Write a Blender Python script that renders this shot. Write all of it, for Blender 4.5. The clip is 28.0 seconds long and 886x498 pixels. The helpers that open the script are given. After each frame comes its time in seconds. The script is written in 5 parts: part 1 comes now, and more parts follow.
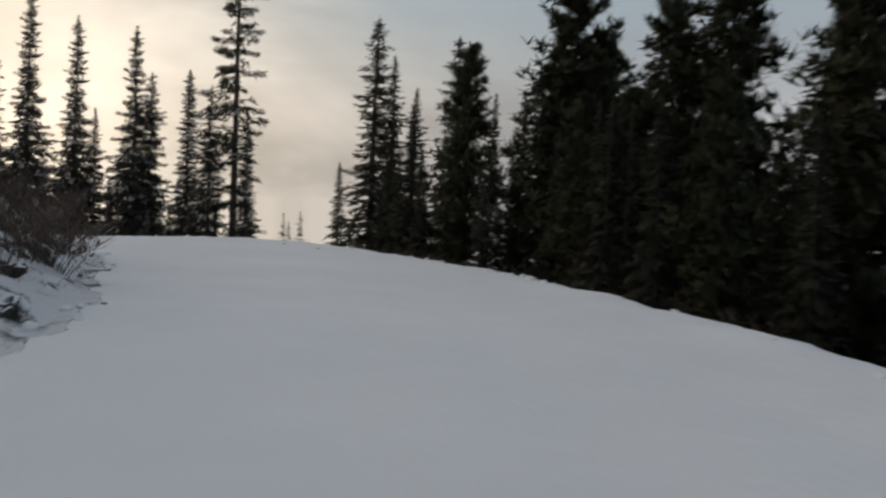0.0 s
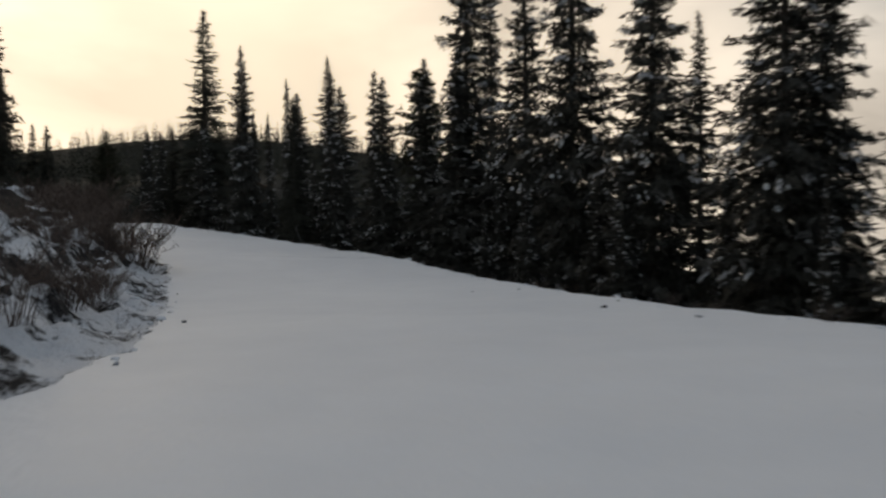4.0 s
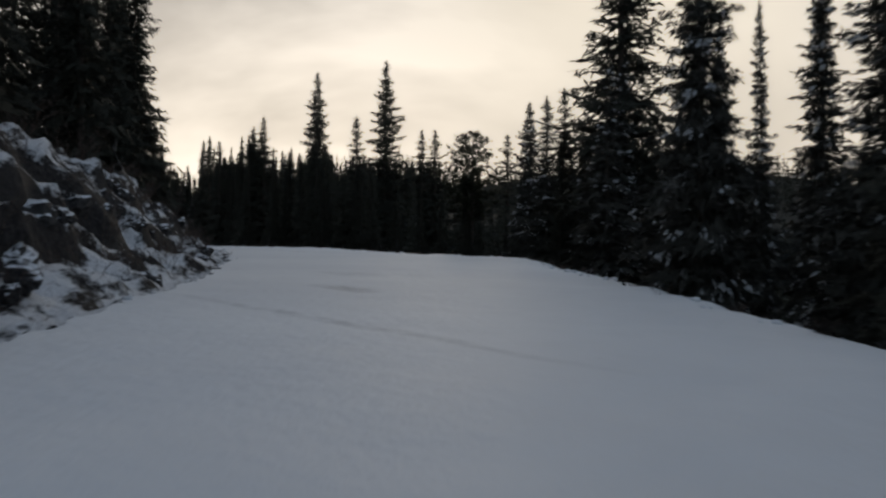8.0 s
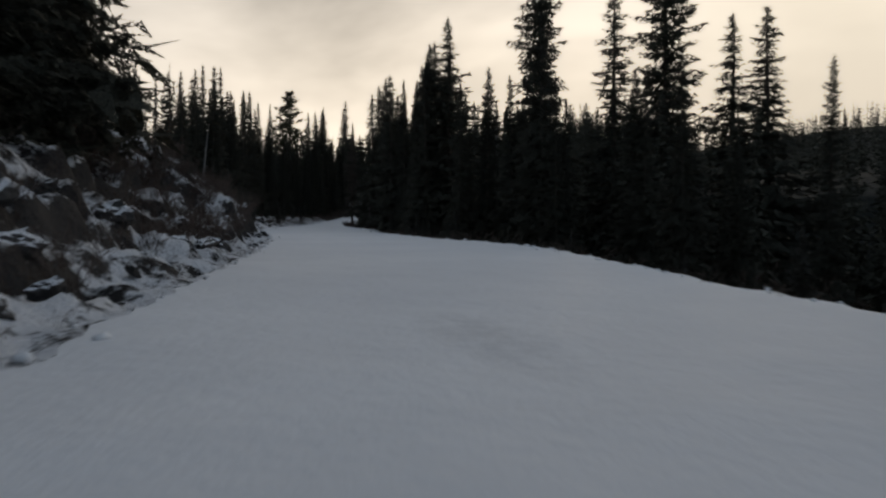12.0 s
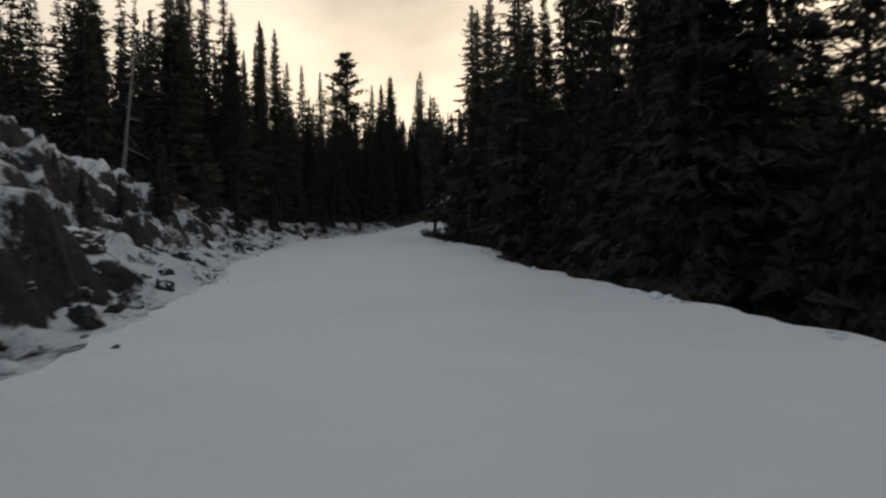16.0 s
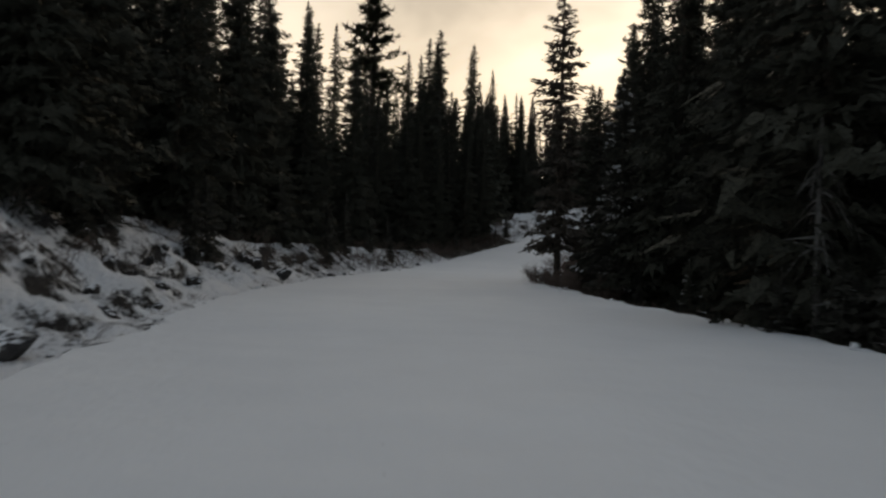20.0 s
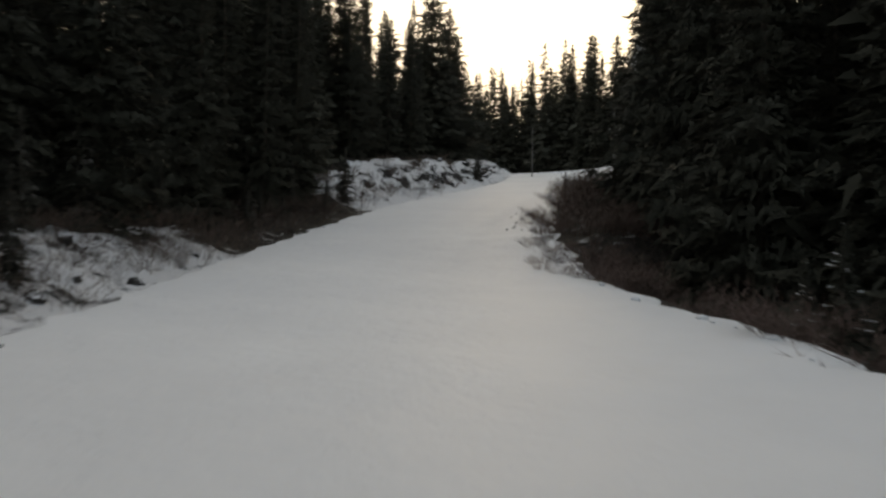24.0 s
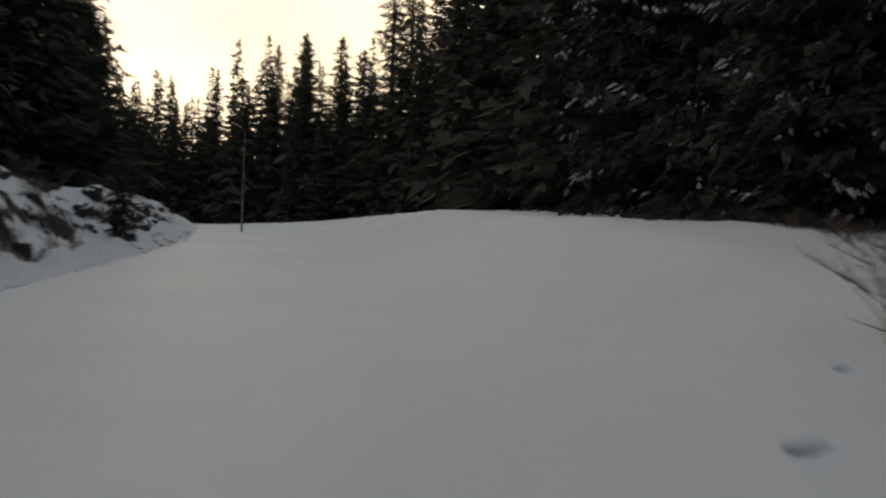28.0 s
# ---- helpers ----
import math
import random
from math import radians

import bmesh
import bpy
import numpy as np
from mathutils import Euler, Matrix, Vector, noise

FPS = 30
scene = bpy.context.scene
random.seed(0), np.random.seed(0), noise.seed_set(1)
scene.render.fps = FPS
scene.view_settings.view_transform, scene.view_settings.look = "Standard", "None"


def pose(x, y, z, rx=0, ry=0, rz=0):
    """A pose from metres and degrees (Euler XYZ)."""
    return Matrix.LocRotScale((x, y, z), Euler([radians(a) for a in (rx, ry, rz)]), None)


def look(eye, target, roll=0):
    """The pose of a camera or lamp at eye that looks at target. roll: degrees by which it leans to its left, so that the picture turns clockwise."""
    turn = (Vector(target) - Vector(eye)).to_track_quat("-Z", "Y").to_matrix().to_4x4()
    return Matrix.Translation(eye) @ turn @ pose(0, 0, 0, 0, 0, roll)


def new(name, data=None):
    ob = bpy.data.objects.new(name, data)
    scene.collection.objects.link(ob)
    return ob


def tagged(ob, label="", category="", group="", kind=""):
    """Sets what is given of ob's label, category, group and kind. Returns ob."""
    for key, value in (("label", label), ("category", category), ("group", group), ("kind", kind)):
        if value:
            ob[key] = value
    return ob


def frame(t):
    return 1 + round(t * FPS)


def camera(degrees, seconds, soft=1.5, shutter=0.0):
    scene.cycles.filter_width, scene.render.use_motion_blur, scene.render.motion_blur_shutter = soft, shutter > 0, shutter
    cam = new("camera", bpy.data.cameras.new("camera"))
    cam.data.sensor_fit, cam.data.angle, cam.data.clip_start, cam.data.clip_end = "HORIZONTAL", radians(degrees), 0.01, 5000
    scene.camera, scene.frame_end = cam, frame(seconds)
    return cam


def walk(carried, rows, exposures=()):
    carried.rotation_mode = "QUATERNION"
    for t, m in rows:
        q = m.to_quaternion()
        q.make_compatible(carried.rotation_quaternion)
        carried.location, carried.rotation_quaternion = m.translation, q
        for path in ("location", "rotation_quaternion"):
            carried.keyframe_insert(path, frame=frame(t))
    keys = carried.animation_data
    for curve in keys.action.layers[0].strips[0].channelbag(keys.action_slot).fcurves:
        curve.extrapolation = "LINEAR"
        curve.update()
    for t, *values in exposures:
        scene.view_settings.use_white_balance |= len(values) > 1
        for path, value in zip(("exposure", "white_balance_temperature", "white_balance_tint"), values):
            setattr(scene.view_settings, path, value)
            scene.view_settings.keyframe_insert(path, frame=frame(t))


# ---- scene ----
# ---------------------------------------------------------------- camera
cam = camera(53.04, 28.0, soft=2.3, shutter=0.4)
walk(cam, [
    (0.0, pose(-0.00, 0.00, 0.03, 87.93, -2.60, 0.09)),
    (0.5, pose(-0.09, 4.82, 0.06, 87.10, -2.21, 5.97)),
    (1.0, pose(-0.58, 9.56, 0.04, 87.82, -0.87, 11.55)),
    (1.5, pose(-1.48, 14.19, -0.02, 88.75, -0.25, 17.43)),
    (2.0, pose(-2.83, 18.67, -0.09, 88.89, -0.44, 20.25)),
    (2.5, pose(-4.64, 22.91, -0.17, 87.76, -0.14, 25.27)),
    (3.0, pose(-6.91, 26.89, -0.21, 89.08, 0.68, 30.05)),
    (3.5, pose(-9.55, 30.63, -0.21, 87.60, 0.20, 34.14)),
    (4.0, pose(-12.41, 34.23, -0.22, 87.72, 0.80, 39.53)),
    (4.5, pose(-15.39, 37.74, -0.28, 87.30, 0.72, 43.73)),
    (5.0, pose(-18.45, 41.15, -0.42, 88.39, 0.44, 46.16)),
    (5.5, pose(-21.65, 44.41, -0.61, 90.10, 0.16, 49.33)),
    (6.0, pose(-25.06, 47.43, -0.80, 91.53, -0.04, 53.92)),
    (6.5, pose(-28.76, 50.15, -0.89, 91.79, -0.16, 58.87)),
    (7.0, pose(-32.78, 52.54, -0.83, 89.97, -0.18, 61.38)),
    (7.5, pose(-37.09, 54.64, -0.66, 89.93, -0.58, 64.39)),
    (8.0, pose(-41.63, 56.54, -0.47, 90.21, -0.51, 67.36)),
    (8.5, pose(-46.32, 58.28, -0.28, 90.06, 0.15, 68.33)),
    (9.0, pose(-51.12, 59.87, -0.10, 87.93, 0.08, 70.03)),
    (9.5, pose(-56.01, 61.29, 0.06, 89.88, 0.11, 70.66)),
    (10.0, pose(-60.94, 62.54, 0.21, 88.62, -0.36, 73.73)),
    (10.5, pose(-65.91, 63.61, 0.32, 89.11, 0.12, 74.96)),
    (11.0, pose(-70.89, 64.51, 0.43, 88.22, 0.60, 75.60)),
    (11.5, pose(-75.90, 65.24, 0.51, 88.18, 0.40, 79.01)),
    (12.0, pose(-80.92, 65.82, 0.61, 88.37, 0.25, 80.66)),
    (12.5, pose(-85.97, 66.27, 0.71, 88.55, 0.14, 81.18)),
    (13.0, pose(-91.05, 66.62, 0.81, 88.52, -0.04, 81.12)),
    (13.5, pose(-96.14, 66.89, 0.89, 88.05, -0.44, 81.20)),
    (14.0, pose(-101.25, 67.10, 0.95, 86.91, -1.19, 82.44)),
    (14.5, pose(-106.34, 67.26, 1.01, 86.21, -2.08, 84.40)),
    (15.0, pose(-111.40, 67.40, 1.05, 87.33, 0.14, 83.01)),
    (15.5, pose(-116.40, 67.49, 1.06, 88.33, -1.03, 85.86)),
    (16.0, pose(-121.29, 67.49, 1.09, 88.58, 1.00, 85.34)),
    (16.5, pose(-126.07, 67.39, 1.12, 88.01, 1.20, 84.79)),
    (17.0, pose(-130.75, 67.20, 1.14, 88.69, 0.84, 85.01)),
    (17.5, pose(-135.37, 66.98, 1.17, 88.86, 0.54, 85.39)),
    (18.0, pose(-139.96, 66.75, 1.20, 88.53, 0.40, 86.22)),
    (18.5, pose(-144.52, 66.52, 1.21, 88.87, 0.67, 84.71)),
    (19.0, pose(-149.06, 66.31, 1.21, 88.84, -0.17, 85.91)),
    (19.5, pose(-153.59, 66.14, 1.23, 89.34, -1.59, 87.39)),
    (20.0, pose(-158.11, 66.01, 1.27, 90.46, -1.48, 86.16)),
    (20.5, pose(-162.65, 65.88, 1.34, 89.46, 0.01, 83.54)),
    (21.0, pose(-167.22, 65.80, 1.38, 89.35, 0.33, 83.12)),
    (21.5, pose(-171.81, 65.81, 1.42, 88.21, 0.58, 81.53)),
    (22.0, pose(-176.42, 65.95, 1.46, 87.98, 0.50, 81.11)),
    (22.5, pose(-181.05, 66.25, 1.50, 88.30, 0.29, 80.52)),
    (23.0, pose(-185.68, 66.70, 1.54, 88.84, 0.04, 78.93)),
    (23.5, pose(-190.30, 67.32, 1.58, 89.27, -0.34, 75.83)),
    (24.0, pose(-194.91, 68.10, 1.59, 89.24, -0.89, 70.93)),
    (24.5, pose(-199.50, 69.05, 1.60, 91.41, 0.35, 68.29)),
    (25.0, pose(-204.03, 70.19, 1.66, 90.04, 0.42, 66.60)),
    (25.5, pose(-208.49, 71.53, 1.85, 90.89, 0.67, 62.57)),
    (26.0, pose(-212.86, 73.04, 2.14, 91.26, 1.39, 58.93)),
    (26.5, pose(-217.10, 74.77, 2.57, 90.97, 1.67, 57.61)),
    (27.0, pose(-221.14, 76.77, 3.11, 93.16, -0.17, 53.84)),
    (27.5, pose(-225.02, 79.04, 3.63, 92.76, -0.90, 52.39)),
    (28.0, pose(-228.74, 81.60, 4.12, 93.21, -1.48, 49.46)),
], exposures=[(0.0, -0.35, 7850, 13), (3.0, -0.50, 7800, 13), (4.5, -0.55, 7900, 13), (6.5, -0.80, 6900, 12), (7.0, -0.83, 6900, 12), (11.0, -0.85, 7000, 12), (15.0, -0.50, 7950, 13), (19.0, -0.37, 8300, 13), (21.5, -0.25, 8350, 12), (23.5, 0.34, 8950, 13), (24.5, 0.20, 8950, 13), (26.0, -0.18, 8800, 13), (28.0, -0.18, 8700, 13)])

# ---------------------------------------------------------------- light
SUN_AZ = radians(66)          # counted from +y towards -x
SUN_EL = radians(9)
world = bpy.data.worlds.new("sky")
scene.world = world
world.use_nodes = True
wn, wl = world.node_tree.nodes, world.node_tree.links
wn.clear()


def wnode(kind, **vals):
    n = wn.new(kind)
    for k, v in vals.items():
        n.inputs[k].default_value = v
    return n


def wmath(op, a, b=None, clamp=False):
    n = wn.new("ShaderNodeMath")
    n.operation, n.use_clamp = op, clamp
    for i, v in enumerate((a, b)):
        if v is None:
            continue
        if isinstance(v, (int, float)):
            n.inputs[i].default_value = v
        else:
            wl.new(v, n.inputs[i])
    return n.outputs[0]


def wmix(fac, a, b, blend="MIX"):
    n = wn.new("ShaderNodeMix")
    n.data_type, n.blend_type = "RGBA", blend
    for i, v in ((0, fac), (6, a), (7, b)):
        if isinstance(v, (int, float, tuple)):
            n.inputs[i].default_value = v
        else:
            wl.new(v, n.inputs[i])
    return n.outputs[2]


geo = wn.new("ShaderNodeTexCoord")
sep = wn.new("ShaderNodeSeparateXYZ")
wl.new(geo.outputs["Generated"], sep.inputs[0])
zup = wmath("MAXIMUM", sep.outputs[2], 0.012)
comb = wn.new("ShaderNodeCombineXYZ")
wl.new(sep.outputs[0], comb.inputs[0]), wl.new(sep.outputs[1], comb.inputs[1]), wl.new(zup, comb.inputs[2])
sky = wn.new("ShaderNodeTexSky")
sky.sky_type, sky.sun_disc = "NISHITA", False
sky.sun_elevation, sky.sun_rotation = SUN_EL, -SUN_AZ
sky.air_density, sky.dust_density = 1.2, 2.5
wl.new(comb.outputs[0], sky.inputs[0])
# cloud deck: flattened noise, so that it draws out into streaks towards the horizon
flat = wn.new("ShaderNodeVectorMath")
flat.operation = "MULTIPLY"
flat.inputs[1].default_value = (1.0, 1.0, 2.4)
wl.new(comb.outputs[0], flat.inputs[0])
clouds = wnode("ShaderNodeTexNoise", Scale=2.3, Detail=5.0, Roughness=0.52, Distortion=0.35)
wl.new(flat.outputs[0], clouds.inputs["Vector"])
ramp = wn.new("ShaderNodeMapRange")
ramp.inputs[1].default_value, ramp.inputs[2].default_value = 0.36, 0.62
wl.new(clouds.outputs["Fac"], ramp.inputs[0])
cover = ramp.outputs[0]
# how near a direction is to the veiled sun
dot = wn.new("ShaderNodeVectorMath")
dot.operation = "DOT_PRODUCT"
dot.inputs[1].default_value = (-math.sin(SUN_AZ), math.cos(SUN_AZ), 0.12)
wl.new(comb.outputs[0], dot.inputs[0])
near = wn.new("ShaderNodeMapRange")
near.inputs[1].default_value, near.inputs[2].default_value = 0.2, 1.0
wl.new(dot.outputs["Value"], near.inputs[0])
glow = wmath("POWER", near.outputs[0], 1.5)
low = wn.new("ShaderNodeMapRange")
low.inputs[1].default_value, low.inputs[2].default_value = 0.48, 0.08
wl.new(sep.outputs[2], low.inputs[0])
glow_low = wmath("MULTIPLY", glow, wmath("ADD", wmath("MULTIPLY", low.outputs[0], 0.85), 0.15))
cloud_grey = wmix(cover, (0.285, 0.335, 0.41, 1), (0.55, 0.635, 0.75, 1))
warm = wmix(cover, (1.35, 1.24, 1.06, 1), (2.5, 2.3, 1.98, 1))
deck = wmix(glow_low, cloud_grey, warm)
# the cloud thins to white where the sun stands behind it
core_dot = wn.new("ShaderNodeVectorMath")
core_dot.operation = "DOT_PRODUCT"
core_dot.inputs[1].default_value = (-math.sin(radians(54)) * 0.95, math.cos(radians(54)) * 0.95, 0.312)
wl.new(comb.outputs[0], core_dot.inputs[0])
core_near = wn.new("ShaderNodeMapRange")
core_near.inputs[1].default_value, core_near.inputs[2].default_value = 0.945, 1.0
wl.new(core_dot.outputs["Value"], core_near.inputs[0])
deck = wmix(wmath("POWER", core_near.outputs[0], 1.8), deck, (1.65, 1.55, 1.34, 1))
skyc = wmix(1.0, sky.outputs[0], (0.10, 0.10, 0.10, 1), "MULTIPLY")
# the cloud breaks open towards the north, well above the horizon
north = wn.new("ShaderNodeMapRange")
north.inputs[1].default_value, north.inputs[2].default_value = -0.42, -0.05
wl.new(sep.outputs[0], north.inputs[0])
high = wn.new("ShaderNodeMapRange")
high.inputs[1].default_value, high.inputs[2].default_value = 0.11, 0.25
wl.new(sep.outputs[2], high.inputs[0])
gap = wmath("MULTIPLY", wmath("MULTIPLY", north.outputs[0], high.outputs[0]), wmath("SUBTRACT", 1.45, cover, True))
mixed = wmix(wmath("MULTIPLY", gap, 0.85), deck, wmix(1.0, skyc, (0.22, 0.33, 0.50, 1), "ADD"))
bg = wn.new("ShaderNodeBackground")
bg.inputs[1].default_value = 0.95
wl.new(mixed, bg.inputs[0])
wout = wn.new("ShaderNodeOutputWorld")
wl.new(bg.outputs[0], wout.inputs[0])

sun = new("sun", bpy.data.lights.new("sun", "SUN"))
sun.data.energy, sun.data.angle, sun.data.color = 0.5, radians(14), (1.0, 0.87, 0.68)
sun.matrix_world = look((0, 0, 60), (60 * math.sin(SUN_AZ), -60 * math.cos(SUN_AZ), 60 - 60 * math.tan(SUN_EL)))


# ---------------------------------------------------------------- materials
def material(name, build):
    m = bpy.data.materials.new(name)
    m.use_nodes = True
    nt = m.node_tree
    bsdf = nt.nodes["Principled BSDF"]
    build(nt, bsdf)
    return m


def noise_tex(nt, scale, detail=4.0, rough=0.55, coords="Object"):
    tc = nt.nodes.new("ShaderNodeTexCoord")
    n = nt.nodes.new("ShaderNodeTexNoise")
    n.inputs["Scale"].default_value, n.inputs["Detail"].default_value, n.inputs["Roughness"].default_value = scale, detail, rough
    nt.links.new(tc.outputs[coords], n.inputs["Vector"])
    return n.outputs["Fac"]


def maprange(nt, v, a, b, c=0.0, d=1.0):
    n = nt.nodes.new("ShaderNodeMapRange")
    for i, x in enumerate((a, b, c, d)):
        n.inputs[i + 1].default_value = x
    nt.links.new(v, n.inputs[0])
    return n.outputs[0]


def nmath(nt, op, a, b):
    n = nt.nodes.new("ShaderNodeMath")
    n.operation = op
    for i, v in enumerate((a, b)):
        if isinstance(v, (int, float)):
            n.inputs[i].default_value = v
        else:
            nt.links.new(v, n.inputs[i])
    return n.outputs[0]


def mixc(nt, fac, a, b):
    n = nt.nodes.new("ShaderNodeMix")
    n.data_type = "RGBA"
    for i, v in ((0, fac), (6, a), (7, b)):
        if isinstance(v, (int, float)):
            n.inputs[i].default_value = v
        elif isinstance(v, tuple):
            n.inputs[i].default_value = (*v, 1)
        else:
            nt.links.new(v, n.inputs[i])
    return n.outputs[2]


def bump(nt, bsdf, height, strength, dist):
    n = nt.nodes.new("ShaderNodeBump")
    n.inputs["Strength"].default_value, n.inputs["Distance"].default_value = strength, dist
    nt.links.new(height, n.inputs["Height"])
    nt.links.new(n.outputs[0], bsdf.inputs["Normal"])


SNOW = (0.79, 0.80, 0.825)


# x, y, heading, half length, half width, strength
SCRAPES = [(-57.6, 61.2, 18, 1.2, 0.5, 0.8), (-52.5, 59.5, 20, 5.0, 0.22, 0.45), (-62.2, 62.7, 16, 1.5, 0.8, 0.3), (-37.0, 58.0, 27, 6.5, 0.16, 0.55), (-89.4, 67.6, 4, 2.4, 0.6, 0.35)]


def build_snow(nt, b):
    big = maprange(nt, noise_tex(nt, 0.16, 3), 0.3, 0.7)
    mid = maprange(nt, noise_tex(nt, 1.1, 5), 0.35, 0.75)
    c = mixc(nt, big, (0.765, 0.77, 0.785), (0.84, 0.84, 0.845))
    c = mixc(nt, nmath(nt, "MULTIPLY", mid, 0.22), c, (0.67, 0.675, 0.69))
    # places where wheels have scraped the snow thin
    for x, y, turn, l, w, amount in SCRAPES:
        tc = nt.nodes.new("ShaderNodeTexCoord")
        mp = nt.nodes.new("ShaderNodeMapping")
        mp.vector_type = "TEXTURE"
        mp.inputs["Location"].default_value = (x, y, 0)
        mp.inputs["Rotation"].default_value = (0, 0, radians(turn))
        mp.inputs["Scale"].default_value = (l, w, 40)
        nt.links.new(tc.outputs["Object"], mp.inputs["Vector"])
        ball = nt.nodes.new("ShaderNodeTexGradient")
        ball.gradient_type = "SPHERICAL"
        nt.links.new(mp.outputs[0], ball.inputs[0])
        worn = nmath(nt, "MULTIPLY", maprange(nt, ball.outputs["Fac"], 0.0, 0.6), maprange(nt, noise_tex(nt, 2.5, 5, 0.7), 0.34, 0.58))
        c = mixc(nt, nmath(nt, "MULTIPLY", worn, amount), c, (0.42, 0.42, 0.43))
    grit = maprange(nt, noise_tex(nt, 9.0, 3, 0.7), 0.70, 0.76)
    patch = maprange(nt, noise_tex(nt, 0.45, 2), 0.52, 0.66)
    c = mixc(nt, nmath(nt, "MULTIPLY", grit, nmath(nt, "MULTIPLY", patch, 0.6)), c, (0.30, 0.27, 0.25))
    nt.links.new(c, b.inputs["Base Color"])
    b.inputs["Roughness"].default_value = 0.62
    b.inputs["Specular IOR Level"].default_value = 0.12
    bump(nt, b, nmath(nt, "ADD", noise_tex(nt, 5.0, 6, 0.6), nmath(nt, "MULTIPLY", noise_tex(nt, 0.7, 3), 2.0)), 0.45, 0.05)


def build_bank(nt, b, bare=0.0):
    # thin snow lying on soil, stones and litter; steep faces shed it
    nrm = nt.nodes.new("ShaderNodeNewGeometry")
    sepn = nt.nodes.new("ShaderNodeSeparateXYZ")
    nt.links.new(nrm.outputs["Normal"], sepn.inputs[0])
    up = maprange(nt, sepn.outputs[2], 0.40, 0.92)
    n1 = maprange(nt, noise_tex(nt, 0.8, 6, 0.6), 0.36, 0.62)
    n2 = maprange(nt, noise_tex(nt, 6.5, 5, 0.7), 0.38, 0.62)
    lie = nmath(nt, "ADD", nmath(nt, "MULTIPLY", up, 0.95), nmath(nt, "ADD", nmath(nt, "MULTIPLY", n1, 0.9), nmath(nt, "MULTIPLY", n2, 0.45)))
    fac = maprange(nt, lie, 1.12 + bare, 1.42 + bare)
    soil = mixc(nt, n2, (0.014, 0.012, 0.012), (0.048, 0.042, 0.040))
    soil = mixc(nt, maprange(nt, noise_tex(nt, 0.6, 3), 0.45, 0.62), soil, (0.036, 0.033, 0.032))
    c = mixc(nt, fac, soil, (0.74, 0.74, 0.755))
    nt.links.new(c, b.inputs["Base Color"])
    b.inputs["Roughness"].default_value = 0.85
    b.inputs["Specular IOR Level"].default_value = 0.2
    bump(nt, b, nmath(nt, "ADD", nmath(nt, "ADD", noise_tex(nt, 7.0, 6, 0.65), nmath(nt, "MULTIPLY", noise_tex(nt, 2.2, 5, 0.7), 1.6)), fac), 0.9, 0.09)


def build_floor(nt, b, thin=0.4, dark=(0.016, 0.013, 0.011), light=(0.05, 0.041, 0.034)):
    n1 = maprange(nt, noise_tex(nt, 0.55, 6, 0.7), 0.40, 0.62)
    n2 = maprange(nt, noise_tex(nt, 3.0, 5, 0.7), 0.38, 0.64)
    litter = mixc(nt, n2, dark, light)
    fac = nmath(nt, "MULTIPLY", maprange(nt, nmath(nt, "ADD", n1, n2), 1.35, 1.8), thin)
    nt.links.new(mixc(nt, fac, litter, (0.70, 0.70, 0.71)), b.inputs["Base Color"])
    b.inputs["Roughness"].default_value = 0.9
    b.inputs["Specular IOR Level"].default_value = 0.15
    bump(nt, b, noise_tex(nt, 4.0, 6, 0.65), 0.7, 0.08)


def soft_crown(nt, b):
    """Needles shade as a mass: their normals lean out from the trunk and upwards."""
    tc = nt.nodes.new("ShaderNodeTexCoord")
    flat = nt.nodes.new("ShaderNodeVectorMath")
    flat.operation = "MULTIPLY"
    flat.inputs[1].default_value = (1, 1, 0)
    nt.links.new(tc.outputs["Object"], flat.inputs[0])
    unit = nt.nodes.new("ShaderNodeVectorMath")
    unit.operation = "NORMALIZE"
    nt.links.new(flat.outputs[0], unit.inputs[0])
    lift = nt.nodes.new("ShaderNodeVectorMath")
    lift.operation = "ADD"
    lift.inputs[1].default_value = (0, 0, 0.35)
    nt.links.new(unit.outputs[0], lift.inputs[0])
    turn = nt.nodes.new("ShaderNodeVectorTransform")
    turn.vector_type, turn.convert_from, turn.convert_to = "NORMAL", "OBJECT", "WORLD"
    nt.links.new(lift.outputs[0], turn.inputs[0])
    own = nt.nodes.new("ShaderNodeNewGeometry")
    mix = nt.nodes.new("ShaderNodeMix")
    mix.data_type = "VECTOR"
    mix.inputs[0].default_value = 0.22
    nt.links.new(turn.outputs[0], mix.inputs[4])
    nt.links.new(own.outputs["Normal"], mix.inputs[5])
    done = nt.nodes.new("ShaderNodeVectorMath")
    done.operation = "NORMALIZE"
    nt.links.new(mix.outputs[1], done.inputs[0])
    nt.links.new(done.outputs[0], b.inputs["Normal"])


def ragged(nt, b, scale, a, c):
    """Cuts a tuft into many needles: gaps between them let light through."""
    nt.links.new(maprange(nt, noise_tex(nt, scale, 2, 0.6), a, c), b.inputs["Alpha"])


